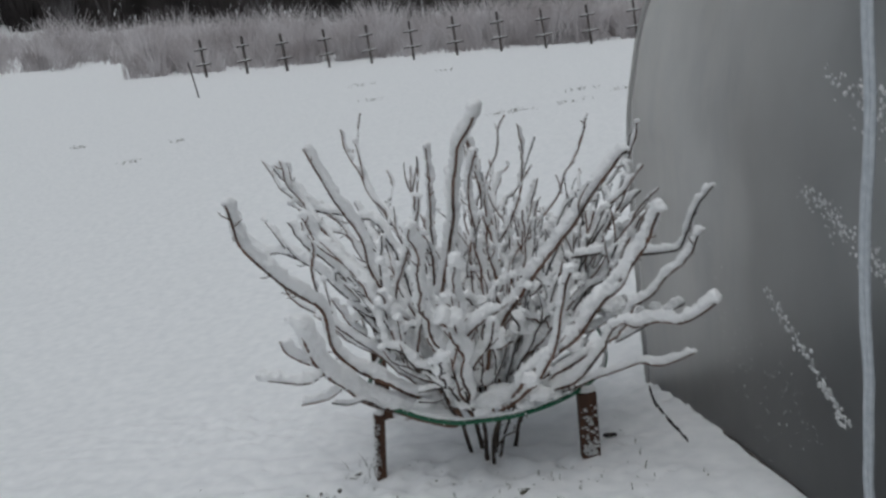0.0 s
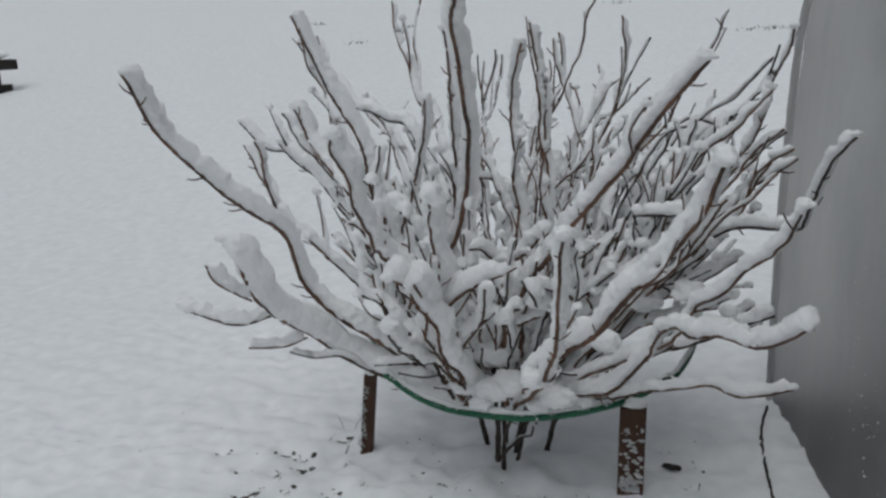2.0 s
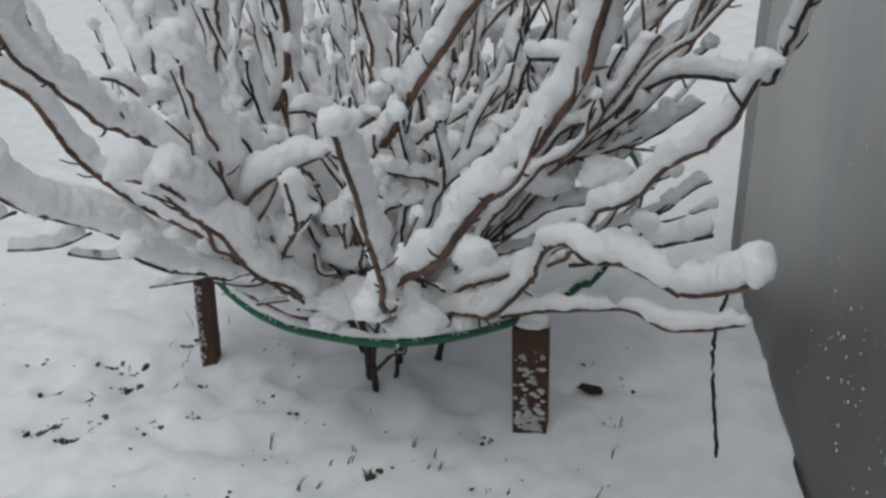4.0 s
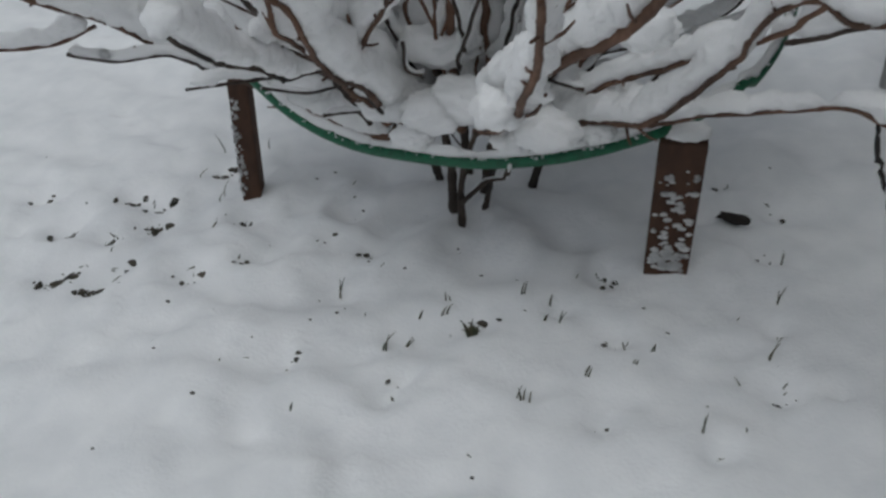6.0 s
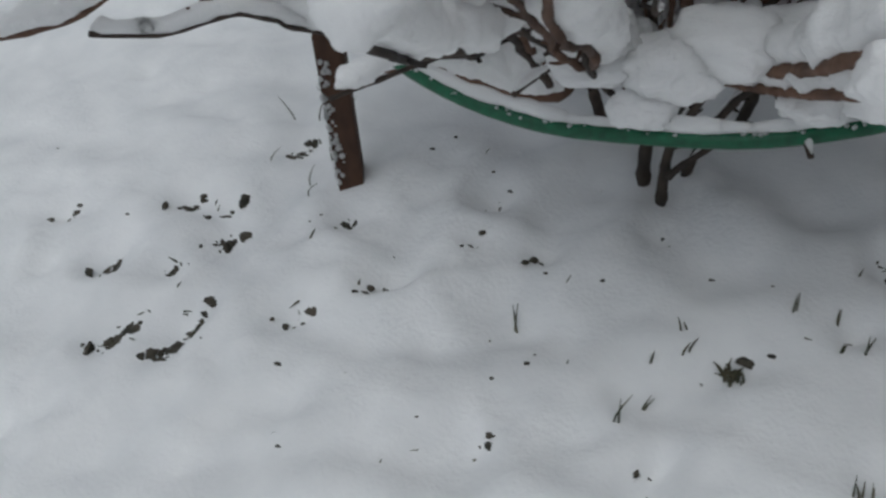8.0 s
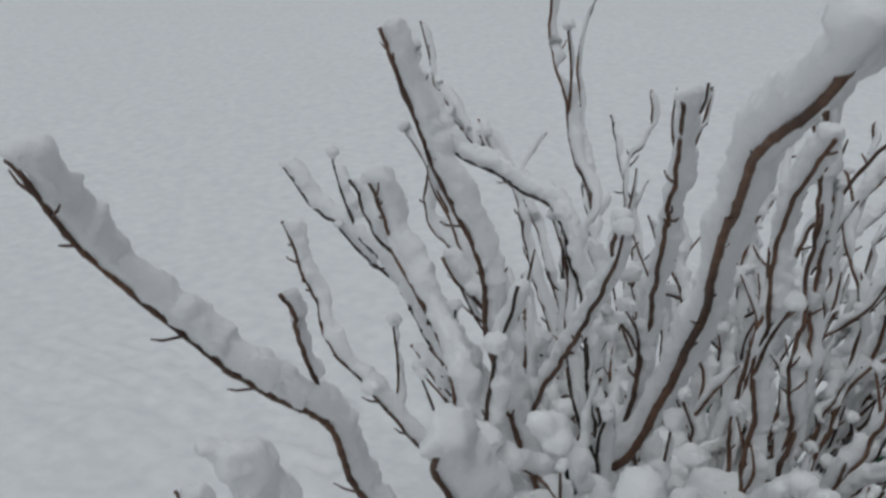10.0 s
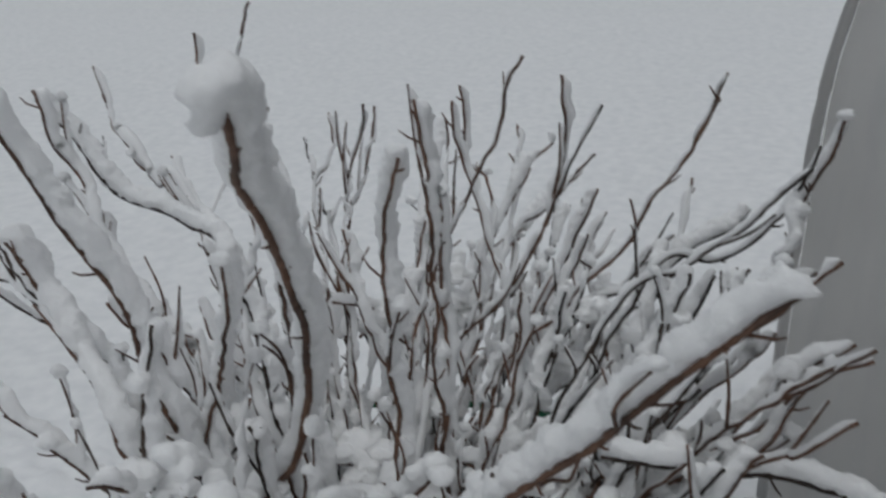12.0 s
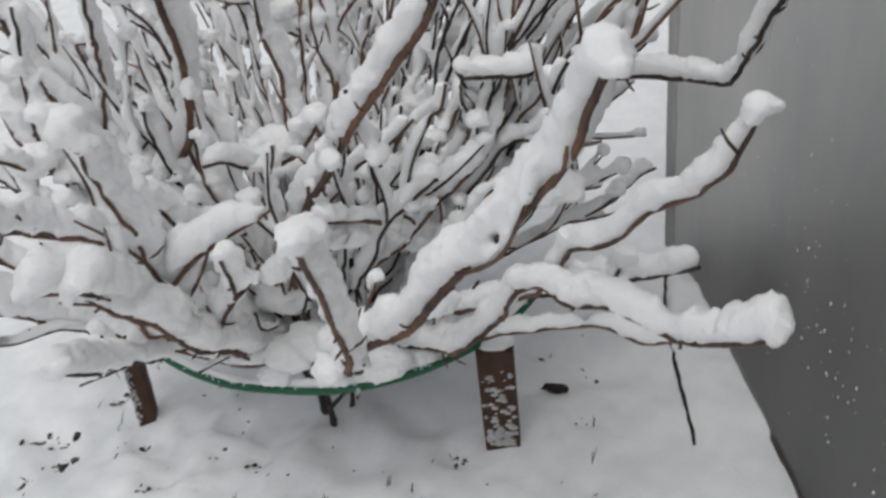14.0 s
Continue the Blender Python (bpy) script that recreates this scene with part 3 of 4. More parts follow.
for k in range(70):
    i = rnd.randrange(120)
    n = rnd.randrange(3, 9)
    seg = [ring[(i + j) % 120] + Vector((0, 0, 0.0065)) for j in range(n)]
    part("snow_patch", snow_ridge(spline(seg, 0.011), rnd.uniform(0.004, 0.0085), rnd.uniform(0, 99), 0.1), SNOW, hose)
data = ([], [])
for k in range(420):
    i = rnd.randrange(120)
    p = ring[i].lerp(ring[(i + 1) % 120], rnd.random())
    out = Vector((p.x - 0.03, p.y - 3.36, 0)).normalized()
    a = rnd.uniform(0.75, 2.4)
    q = rnd.uniform(0.0009, 0.0027)
    join(data, lump_data(p + 0.0088 * (math.cos(a) * out + math.sin(a) * UP), q * 1.3, q * 1.3, q, rnd.uniform(0, 99), 1, 0.5))
tagged(part("snow_dust", data, SNOW, hose), "grains of snow caught on the tube", kind="stuff")


# ---- the snowy bush ----
bush = thing("currant_bush", "bare currant bush with branches deep in fresh snow", "bush", (0.03, 3.14, 0))
bush.location = (0, 0, 0)
RND = random.Random(77)
count = [0]


def twig(start, way, length, r, thick):
    bend = Vector((RND.gauss(0, 0.25), RND.gauss(0, 0.25), RND.uniform(0.0, 0.5)))
    p1 = start + way * length * 0.5
    p2 = start + (way + bend * 0.5).normalized() * length
    line = spline([start, p1, p2], 0.011)
    n = len(line)
    wood = sweep(line, lambda i: r * (1 - 0.55 * i / n) * (1.35 if i % 4 == 0 and i else 1.0), 6)
    return wood, snow_ridge(line, thick, RND.uniform(0, 200), 0.2 if thick < 0.009 else 0.05, sides=10)


def cane(r, thick, twigs, *points, mat=None, ball=0.0, heap=0.0):
    """A branch from its tip to its root, with side twigs and the snow that lies on it."""
    count[0] += 1
    pts = [Vector(q) for q in points]
    r *= 0.78
    step = 0.0055 if thick > 0.017 else (0.0075 if thick > 0.012 else 0.011)
    line = spline(pts, step)
    n = len(line)
    total = n * step
    seed = count[0] * 1.37
    wob = 0.007 if r > 0.0048 or total < 0.25 else 0.017
    line = [q + wob * Vector((noise.noise(q * 9 + Vector((seed, 0, 0))), noise.noise(q * 9 + Vector((0, seed, 0))), noise.noise(q * 9 + Vector((0, 0, seed)))))
            + 0.25 * wob * Vector((noise.noise(q * 40), noise.noise(q * 40 + Vector((9, 0, 0))), 0)) for q in line]
    tip_r = max(0.0026, min(r * 0.55, 0.0042))
    wood = sweep(line, lambda i: (tip_r + (r - tip_r) * min(1.0, i / n * 1.3)) * (1.2 if i % (7 if step < 0.01 else 5) == 0 else 1.0) * (1 + 0.1 * noise.noise(line[i] * 60)), 8)
    over = [line[0] + (line[0] - line[3]).normalized() * thick * 0.6 * f for f in (1.0, 0.5)] if thick > 0.016 and pts[-1].z < 0.3 else []
    snow = snow_ridge(over + line, thick, seed, -0.3 if thick > 0.017 else (0.02 if thick > 0.011 else 0.2), 0.97, sides=22 if thick > 0.017 else 14)
    wood = (list(wood[0]), list(wood[1]))
    snow = (list(snow[0]), list(snow[1]))
    tan = tangents(line)
    for _ in range(twigs):
        i = int(n * RND.uniform(0.12, 0.62))
        t = -tan[i]
        axis = Vector((RND.gauss(0, 1), RND.gauss(0, 1), RND.gauss(0, 0.6)))
        way = (t + (axis - axis.dot(t) * t).normalized() * RND.uniform(0.4, 0.9) + UP * 0.6).normalized()
        if way.z < 0.05:
            way.z = abs(way.z) + 0.12
            way.normalize()
        a, c = twig(line[i], way, min(total * 0.35, RND.uniform(0.04, 0.19)), 0.0030, thick * RND.uniform(0.35, 0.6))
        join(wood, a)
        join(snow, c)
        if thick > 0.011 and RND.random() < 0.55:
            e = a[0][-7]
            q = RND.uniform(0.009, 0.017)
            join(snow, lump_data(e + Vector((0, 0, q * 0.6)), q * RND.uniform(0.9, 1.3), q, q, seed + i, 3, 0.4))
    if thick > 0.009:
        for _ in range(2):
            i = int(n * RND.uniform(0.06, 0.85))
            q = thick * RND.uniform(0.7, 1.1)
            u = UP + Vector((0.16, 0.26, 0))
            u = (u - u.dot(tan[i]) * tan[i]).normalized()
            join(snow, lump_data(line[i] + u * q * 1.05, q * RND.uniform(0.9, 1.25), q, q * 0.95, seed + i, 3 if thick > 0.017 else 2, 0.3))
    if ball:
        ball *= 0.78
        q = line[min(n - 1, int(ball * 0.5 / step))]
        join(snow, lump_data(q + Vector((0.1, 0.15, 0.7)) * ball, ball * 0.95, ball * 0.9, ball * 0.85, seed, 5 if ball > 0.012 else 4, 0.3))
        for k in range(4):
            away = Vector((RND.gauss(0, 0.5), RND.gauss(0, 0.5), 0.55 + RND.gauss(0, 0.4)))
            g = ball * RND.uniform(0.45, 0.65)
            join(snow, lump_data(q + away * ball, g * 1.15, g, g, seed + k, 3, 0.4))
    if r > 0.0036 and total > 0.2:
        for _ in range(int(total * 11)):
            i = int(n * RND.uniform(0.03, 0.8))
            t = -tan[i]
            axis = Vector((RND.gauss(0, 1), RND.gauss(-0.3, 1), RND.gauss(0, 1)))
            way = (t * 0.8 + (axis - axis.dot(t) * t).normalized()).normalized()
            e = RND.choice((0.006, 0.01, 0.018, 0.035))
            bud = [line[i], line[i] + way * (r + e * 0.6), line[i] + way * (r + e) + Vector((RND.gauss(0, 0.002), RND.gauss(0, 0.002), 0.15 * e))]
            join(wood, sweep(bud, lambda k: (0.0021, 0.0019, 0.0011)[k], 5))
    if heap:
        i = 4
        while i < n * 0.9:
            q = heap * RND.uniform(0.36, 0.5) * (1.1 - 0.3 * i / n)
            u = UP + Vector((0.10, 0.30, 0))
            u = (u - u.dot(tan[i]) * tan[i]).normalized()
            for h in (0.35, 0.8):
                join(snow, lump_data(line[i] + u * (heap * h * RND.uniform(0.8, 1.1)), q, q * 0.9, q, seed + i + h, 3, 0.3))
            i += max(2, int(q * 0.9 / step))
    b = part("branch", wood, mat or (OLD_BARK if RND.random() < (0.0 if r > 0.0048 else (0.15 if r > 0.0036 else 0.4)) else BARK), bush)
    lying = part("snow", snow, SNOW, b, "thick fresh snow lying along the branch" if thick > 0.015 else "")
    if thick > 0.0125:
        settle(lying, 0.0035 if thick < 0.02 else 0.0045, 2 if thick < 0.018 else 6, 0.009 if thick < 0.018 else 0.018)
    return b


cane(0.008, 0.024, 0, (-0.52, 2.39, 1.14), (-0.54, 2.51, 0.98), (-0.45, 2.65, 0.80), (-0.41, 2.75, 0.71), (-0.40, 2.86, 0.50), (-0.07, 3.05, 0.20), ball=0.017)
cane(0.009, 0.036, 0, (-0.45, 2.58, 0.72), (-0.43, 2.66, 0.55), (-0.40, 2.83, 0.41), (-0.33, 2.93, 0.30), (-0.10, 3.00, 0.18), (-0.05, 3.03, 0.20), ball=0.034, heap=0.056)
cane(0.004, 0.018, 0, (-0.59, 2.54, 0.57), (-0.47, 2.57, 0.53), (-0.42, 2.67, 0.52), ball=0.03)
cane(0.004, 0.016, 0, (-0.53, 2.70, 0.42), (-0.45, 2.75, 0.41), (-0.41, 2.80, 0.42))
cane(0.004, 0.010, 0, (-0.43, 2.75, 0.39), (-0.35, 2.88, 0.34), (-0.29, 2.95, 0.28))
cane(0.004, 0.018, 0, (-0.50, 2.55, 0.68), (-0.49, 2.57, 0.63), (-0.45, 2.64, 0.57))
cane(0.007, 0.020, 3, (-0.41, 2.87, 1.26), (-0.38, 2.90, 1.15), (-0.34, 2.93, 1.03), (-0.29, 2.96, 0.90), (-0.26, 2.98, 0.73), (-0.07, 3.06, 0.20))
cane(0.005, 0.012, 3, (-0.62, 3.18, 1.22), (-0.60, 3.20, 1.12), (-0.55, 3.20, 1.04), (-0.44, 3.15, 0.89), (-0.09, 3.12, 0.20))
cane(0.005, 0.016, 3, (-0.55, 2.98, 1.02), (-0.51, 3.00, 0.92), (-0.42, 3.02, 0.79), (-0.09, 3.09, 0.20))
cane(0.006, 0.019, 3, (-0.79, 3.10, 0.98), (-0.71, 3.10, 0.90), (-0.58, 3.08, 0.86), (-0.44, 3.05, 0.73), (-0.09, 3.10, 0.20), ball=0.013)
cane(0.005, 0.016, 3, (-0.68, 2.95, 0.92), (-0.61, 2.95, 0.81), (-0.51, 2.95, 0.68), (-0.08, 3.08, 0.20))
cane(0.005, 0.012, 3, (-0.41, 3.40, 1.31), (-0.39, 3.39, 1.20), (-0.32, 3.35, 1.03), (-0.26, 3.30, 0.94), (-0.24, 3.20, 0.72), (-0.09, 3.15, 0.20))
cane(0.003, 0.005, 0, (-0.34, 3.50, 1.35), (-0.36, 3.45, 1.22), (-0.34, 3.40, 1.08), (-0.26, 3.30, 0.94))
cane(0.0085, 0.026, 0, (0.225, 2.49, 1.30), (0.185, 2.57, 1.24), (0.135, 2.665, 1.18), (0.095, 2.775, 1.08), (0.06, 2.88, 0.95), (-0.01, 2.985, 0.77), (-0.05, 3.005, 0.66), (-0.11, 3.0, 0.58), (-0.105, 2.975, 0.53), (-0.062, 2.955, 0.46), (-0.085, 2.90, 0.36), (-0.04, 2.98, 0.22), ball=0.030)
cane(0.006, 0.018, 3, (0.01, 2.90, 1.20), (-0.01, 2.95, 1.08), (-0.04, 3.00, 0.95), (-0.08, 3.05, 0.69), (-0.06, 3.04, 0.20), ball=0.013)
cane(0.006, 0.018, 3, (0.15, 3.00, 1.16), (0.10, 3.06, 1.04), (0.09, 3.06, 0.90), (0.10, 3.08, 0.72), (0.12, 3.04, 0.20))
cane(0.005, 0.014, 3, (0.11, 3.20, 1.19), (0.12, 3.20, 1.05), (0.13, 3.20, 0.90), (0.13, 3.18, 0.20))
cane(0.005, 0.006, 3, (0.25, 3.33, 1.26), (0.19, 3.35, 1.12), (0.09, 3.38, 0.92), (0.04, 3.30, 0.70), (0.04, 3.24, 0.20))
cane(0.005, 0.010, 3, (0.08, 3.50, 1.16), (0.09, 3.50, 1.05), (0.15, 3.45, 0.91), (0.19, 3.40, 0.82), (0.10, 3.30, 0.68), (0.08, 3.23, 0.20))
cane(0.005, 0.009, 3, (0.29, 3.48, 1.21), (0.28, 3.48, 1.06), (0.26, 3.45, 0.94), (0.19, 3.38, 0.75), (0.10, 3.22, 0.20))
cane(0.003, 0.005, 0, (0.35, 3.55, 1.15), (0.30, 3.52, 1.06), (0.26, 3.46, 0.94))
cane(0.006, 0.005, 3, (0.57, 3.53, 1.21), (0.52, 3.50, 1.11), (0.48, 3.50, 1.03), (0.32, 3.45, 0.81), (0.19, 3.35, 0.67), (0.10, 3.21, 0.20))
cane(0.009, 0.022, 1, (0.64, 2.72, 1.10), (0.55, 2.75, 1.00), (0.45, 2.80, 0.88), (0.36, 2.84, 0.79), (0.22, 2.90, 0.62), (0.09, 2.97, 0.43), (0.07, 3.01, 0.20), ball=0.020)
cane(0.009, 0.024, 3, (0.70, 2.51, 0.93), (0.64, 2.57, 0.81), (0.52, 2.62, 0.67), (0.43, 2.66, 0.56), (0.27, 2.75, 0.43), (0.09, 3.02, 0.20), ball=0.028)
cane(0.006, 0.015, 0, (0.89, 2.80, 0.94), (0.84, 2.88, 0.84), (0.81, 2.95, 0.75), (0.73, 3.05, 0.70), (0.61, 3.10, 0.68), (0.47, 3.15, 0.54), (0.15, 3.12, 0.20), ball=0.012)
cane(0.0052, 0.021, 0, (0.845, 2.575, 0.625), (0.80, 2.62, 0.58), (0.71, 2.68, 0.55), (0.60, 2.75, 0.53), (0.54, 2.78, 0.53), (0.42, 2.87, 0.36), (0.13, 3.05, 0.20), ball=0.016)
cane(0.0038, 0.016, 0, (0.785, 2.91, 0.378), (0.68, 2.92, 0.34), (0.59, 2.95, 0.34), (0.47, 2.97, 0.31), (0.35, 2.98, 0.27), (0.14, 3.07, 0.20), ball=0.013)
cane(0.0048, 0.016, 0, (0.82, 2.645, 0.835), (0.80, 2.65, 0.80), (0.75, 2.68, 0.72), (0.69, 2.72, 0.66), (0.60, 2.78, 0.57), (0.50, 2.85, 0.46), (0.13, 3.06, 0.20), ball=0.020)
cane(0.004, 0.018, 1, (0.76, 2.75, 0.59), (0.70, 2.78, 0.56), (0.63, 2.82, 0.52), (0.54, 2.87, 0.45))
cane(0.006, 0.013, 3, (0.73, 3.40, 1.15), (0.69, 3.40, 1.01), (0.67, 3.38, 0.93), (0.58, 3.35, 0.78), (0.45, 3.30, 0.64), (0.14, 3.16, 0.20), ball=0.015)
cane(0.006, 0.014, 3, (0.77, 3.25, 0.84), (0.68, 3.25, 0.76), (0.54, 3.20, 0.63), (0.15, 3.13, 0.20))
cane(0.005, 0.012, 3, (0.73, 3.45, 0.88), (0.61, 3.40, 0.79), (0.50, 3.30, 0.66), (0.14, 3.16, 0.20))
cane(0.005, 0.011, 3, (0.77, 3.10, 0.88), (0.70, 3.12, 0.83), (0.64, 3.14, 0.74), (0.53, 3.16, 0.64), (0.15, 3.12, 0.20))
cane(0.006, 0.026, 3, (0.01, 2.37, 1.00), (0.00, 2.38, 0.96), (0.01, 2.41, 0.92), (-0.01, 2.48, 0.83), (-0.05, 2.62, 0.71), (-0.06, 2.76, 0.59), (-0.04, 2.90, 0.40), (-0.00, 3.00, 0.20), ball=0.022)
cane(0.007, 0.019, 3, (0.43, 2.45, 0.80), (0.39, 2.53, 0.69), (0.36, 2.60, 0.58), (0.27, 2.75, 0.39), (0.09, 3.02, 0.20), ball=0.026)
cane(0.005, 0.020, 3, (0.17, 2.70, 0.62), (0.13, 2.75, 0.53), (0.00, 2.85, 0.35), (0.02, 3.00, 0.20))
cane(0.006, 0.030, 3, (0.01, 2.53, 0.68), (0.035, 2.58, 0.64), (0.04, 2.65, 0.53), (0.03, 2.75, 0.43), (0.01, 2.87, 0.32), (0.02, 3.00, 0.20), ball=0.028)
cane(0.006, 0.026, 3, (0.08, 2.60, 0.84), (0.07, 2.62, 0.81), (0.06, 2.67, 0.69), (0.04, 2.72, 0.56), (0.00, 2.85, 0.36), (0.02, 3.00, 0.20), ball=0.030)
cane(0.005, 0.024, 1, (0.17, 2.78, 0.64), (0.11, 2.74, 0.61), (0.05, 2.72, 0.56), ball=0.020)
cane(0.005, 0.030, 3, (0.06, 2.55, 0.68), (0.05, 2.60, 0.62), (0.01, 2.68, 0.50), (-0.01, 2.80, 0.39), (0.01, 3.00, 0.20), ball=0.027)
cane(0.005, 0.022, 3, (0.006, 2.515, 0.571), (-0.011, 2.569, 0.527), (-0.026, 2.64, 0.472), (-0.040, 2.757, 0.404), (-0.043, 2.831, 0.367), (-0.01, 3.01, 0.20), mat=OLD_BARK, ball=0.022)
cane(0.006, 0.018, 3, (-0.66, 3.24, 1.20), (-0.62, 3.26, 1.12), (-0.53, 3.28, 1.02), (-0.40, 3.28, 0.96), (-0.25, 3.22, 0.86), (-0.09, 3.15, 0.20))
cane(0.005, 0.012, 3, (-0.83, 3.60, 1.23), (-0.75, 3.55, 1.10), (-0.61, 3.50, 0.99), (-0.51, 3.45, 0.95), (-0.07, 3.18, 0.20))
cane(0.005, 0.020, 3, (-0.49, 2.95, 1.03), (-0.47, 2.97, 0.93), (-0.40, 2.95, 0.87), (-0.32, 2.90, 0.78), (-0.27, 2.90, 0.68), (-0.06, 3.04, 0.20), ball=0.016)
cane(0.006, 0.018, 1, (-0.20, 2.91, 0.92), (-0.222, 2.886, 0.777), (-0.234, 2.86, 0.658), (-0.247, 2.815, 0.555), (-0.19, 2.832, 0.522), (-0.15, 2.85, 0.455), (-0.099, 2.868, 0.415), (-0.05, 2.95, 0.22), mat=OLD_BARK)
cane(0.005, 0.014, 1, (-0.26, 2.93, 0.70), (-0.25, 2.92, 0.63), (-0.22, 2.90, 0.56), (-0.19, 2.88, 0.49), (-0.15, 2.86, 0.455), mat=OLD_BARK)
cane(0.0045, 0.012, 1, (-0.09, 2.97, 0.78), (-0.106, 2.955, 0.73), (-0.125, 2.91, 0.60), (-0.143, 2.90, 0.49))
cane(0.0045, 0.010, 0, (-0.10, 2.93, 0.62), (-0.084, 2.907, 0.545), (-0.057, 2.873, 0.466), (0.002, 2.841, 0.353), (0.01, 2.92, 0.25), mat=OLD_BARK)
cane(0.0042, 0.010, 0, (-0.36, 2.60, 0.98), (-0.40, 2.70, 0.84), (-0.405, 2.735, 0.775))
cane(0.006, 0.018, 3, (-0.06, 2.90, 1.05), (-0.09, 2.93, 0.92), (-0.17, 3.00, 0.77), (-0.20, 3.02, 0.62), (-0.08, 3.07, 0.20))
cane(0.005, 0.006, 3, (0.71, 3.40, 1.11), (0.67, 3.40, 1.01), (0.57, 3.38, 0.92), (0.45, 3.30, 0.89), (0.14, 3.16, 0.20))
cane(0.004, 0.005, 3, (0.70, 3.35, 1.08), (0.62, 3.35, 1.00), (0.52, 3.30, 0.93), (0.39, 3.25, 0.82), (0.14, 3.16, 0.20))
cane(0.005, 0.012, 3, (0.72, 3.10, 1.01), (0.67, 3.10, 0.97), (0.62, 3.10, 0.91), (0.52, 3.10, 0.81), (0.15, 3.11, 0.20))
cane(0.004, 0.005, 3, (0.74, 3.00, 0.94), (0.70, 3.02, 0.90), (0.66, 3.05, 0.83), (0.57, 3.10, 0.74), (0.15, 3.11, 0.20))
cane(0.004, 0.006, 3, (0.74, 3.00, 0.84), (0.68, 3.02, 0.77), (0.60, 3.05, 0.70), (0.15, 3.10, 0.20))
cane(0.005, 0.008, 3, (-0.16, 3.60, 1.14), (-0.20, 3.60, 0.97), (-0.18, 3.50, 0.79), (-0.03, 3.22, 0.20))
cane(0.005, 0.006, 3, (-0.17, 3.70, 1.12), (-0.19, 3.65, 0.96), (-0.20, 3.55, 0.80), (-0.03, 3.23, 0.20))
cane(0.005, 0.007, 3, (-0.33, 3.80, 1.10), (-0.32, 3.75, 0.98), (-0.31, 3.65, 0.87), (-0.04, 3.22, 0.20))
cane(0.005, 0.010, 3, (-0.47, 3.90, 1.01), (-0.37, 3.80, 0.87), (-0.30, 3.70, 0.76), (-0.03, 3.22, 0.20))
cane(0.005, 0.010, 3, (-0.01, 3.70, 1.10), (0.00, 3.65, 0.97), (0.02, 3.50, 0.83), (0.03, 3.24, 0.20))
cane(0.005, 0.010, 3, (0.06, 3.60, 1.18), (0.07, 3.60, 1.04), (0.14, 3.50, 0.90), (0.06, 3.23, 0.20))
cane(0.005, 0.009, 3, (0.12, 3.80, 1.07), (0.14, 3.70, 0.88), (0.10, 3.50, 0.69), (0.05, 3.24, 0.20))
cane(0.005, 0.012, 3, (0.27, 3.90, 0.88), (0.24, 3.80, 0.79), (0.23, 3.60, 0.71), (0.08, 3.23, 0.20))
cane(0.005, 0.010, 3, (0.33, 3.80, 0.87), (0.28, 3.70, 0.76), (0.24, 3.50, 0.68), (0.09, 3.22, 0.20))
cane(0.005, 0.010, 3, (0.51, 3.70, 0.98), (0.49, 3.60, 0.88), (0.40, 3.50, 0.77), (0.12, 3.20, 0.20))
cane(0.005, 0.008, 3, (0.31, 3.70, 1.02), (0.23, 3.60, 0.92), (0.17, 3.50, 0.83), (0.07, 3.23, 0.20))
cane(0.005, 0.012, 3, (-0.72, 3.70, 1.00), (-0.58, 3.60, 0.89), (-0.40, 3.45, 0.76), (-0.07, 3.19, 0.20))
cane(0.005, 0.014, 3, (-0.62, 3.30, 0.98), (-0.58, 3.30, 0.85), (-0.44, 3.25, 0.74), (-0.09, 3.15, 0.20))
cane(0.005, 0.012, 3, (0.12, 3.20, 1.21), (0.12, 3.20, 1.08), (0.14, 3.20, 0.94), (0.13, 3.18, 0.20))


# thin inner branches that fill the bush
for k in range(44):
    a = 2 * math.pi * (k * 0.618 % 1.0)
    f = RND.uniform(0.25, 0.9)
    top = RND.uniform(0.55, 1.12) * (1.0 - 0.25 * f)
    tip = Vector((0.02 + 0.74 * f * math.cos(a), 3.28 + 0.62 * f * math.sin(a), top))
    if (tip - FOOT).dot(INTO) > -0.06:
        tip -= INTO * ((tip - FOOT).dot(INTO) + 0.1)
    root = Vector((0.03 + 0.11 * math.cos(a), 3.17 + 0.11 * math.sin(a), 0.2))
    mid = root.lerp(tip, 0.5) + Vector((RND.gauss(0, 0.03), RND.gauss(0, 0.03), -0.05 * f + RND.gauss(0, 0.02)))
    if tip.y < 2.75 and tip.z > 0.75:
        continue
    cane(0.0038, RND.uniform(0.012, 0.020), 5, tip, tip.lerp(mid, 0.5) + Vector((RND.gauss(0, 0.015), RND.gauss(0, 0.015), RND.gauss(0, 0.015))), mid, root)

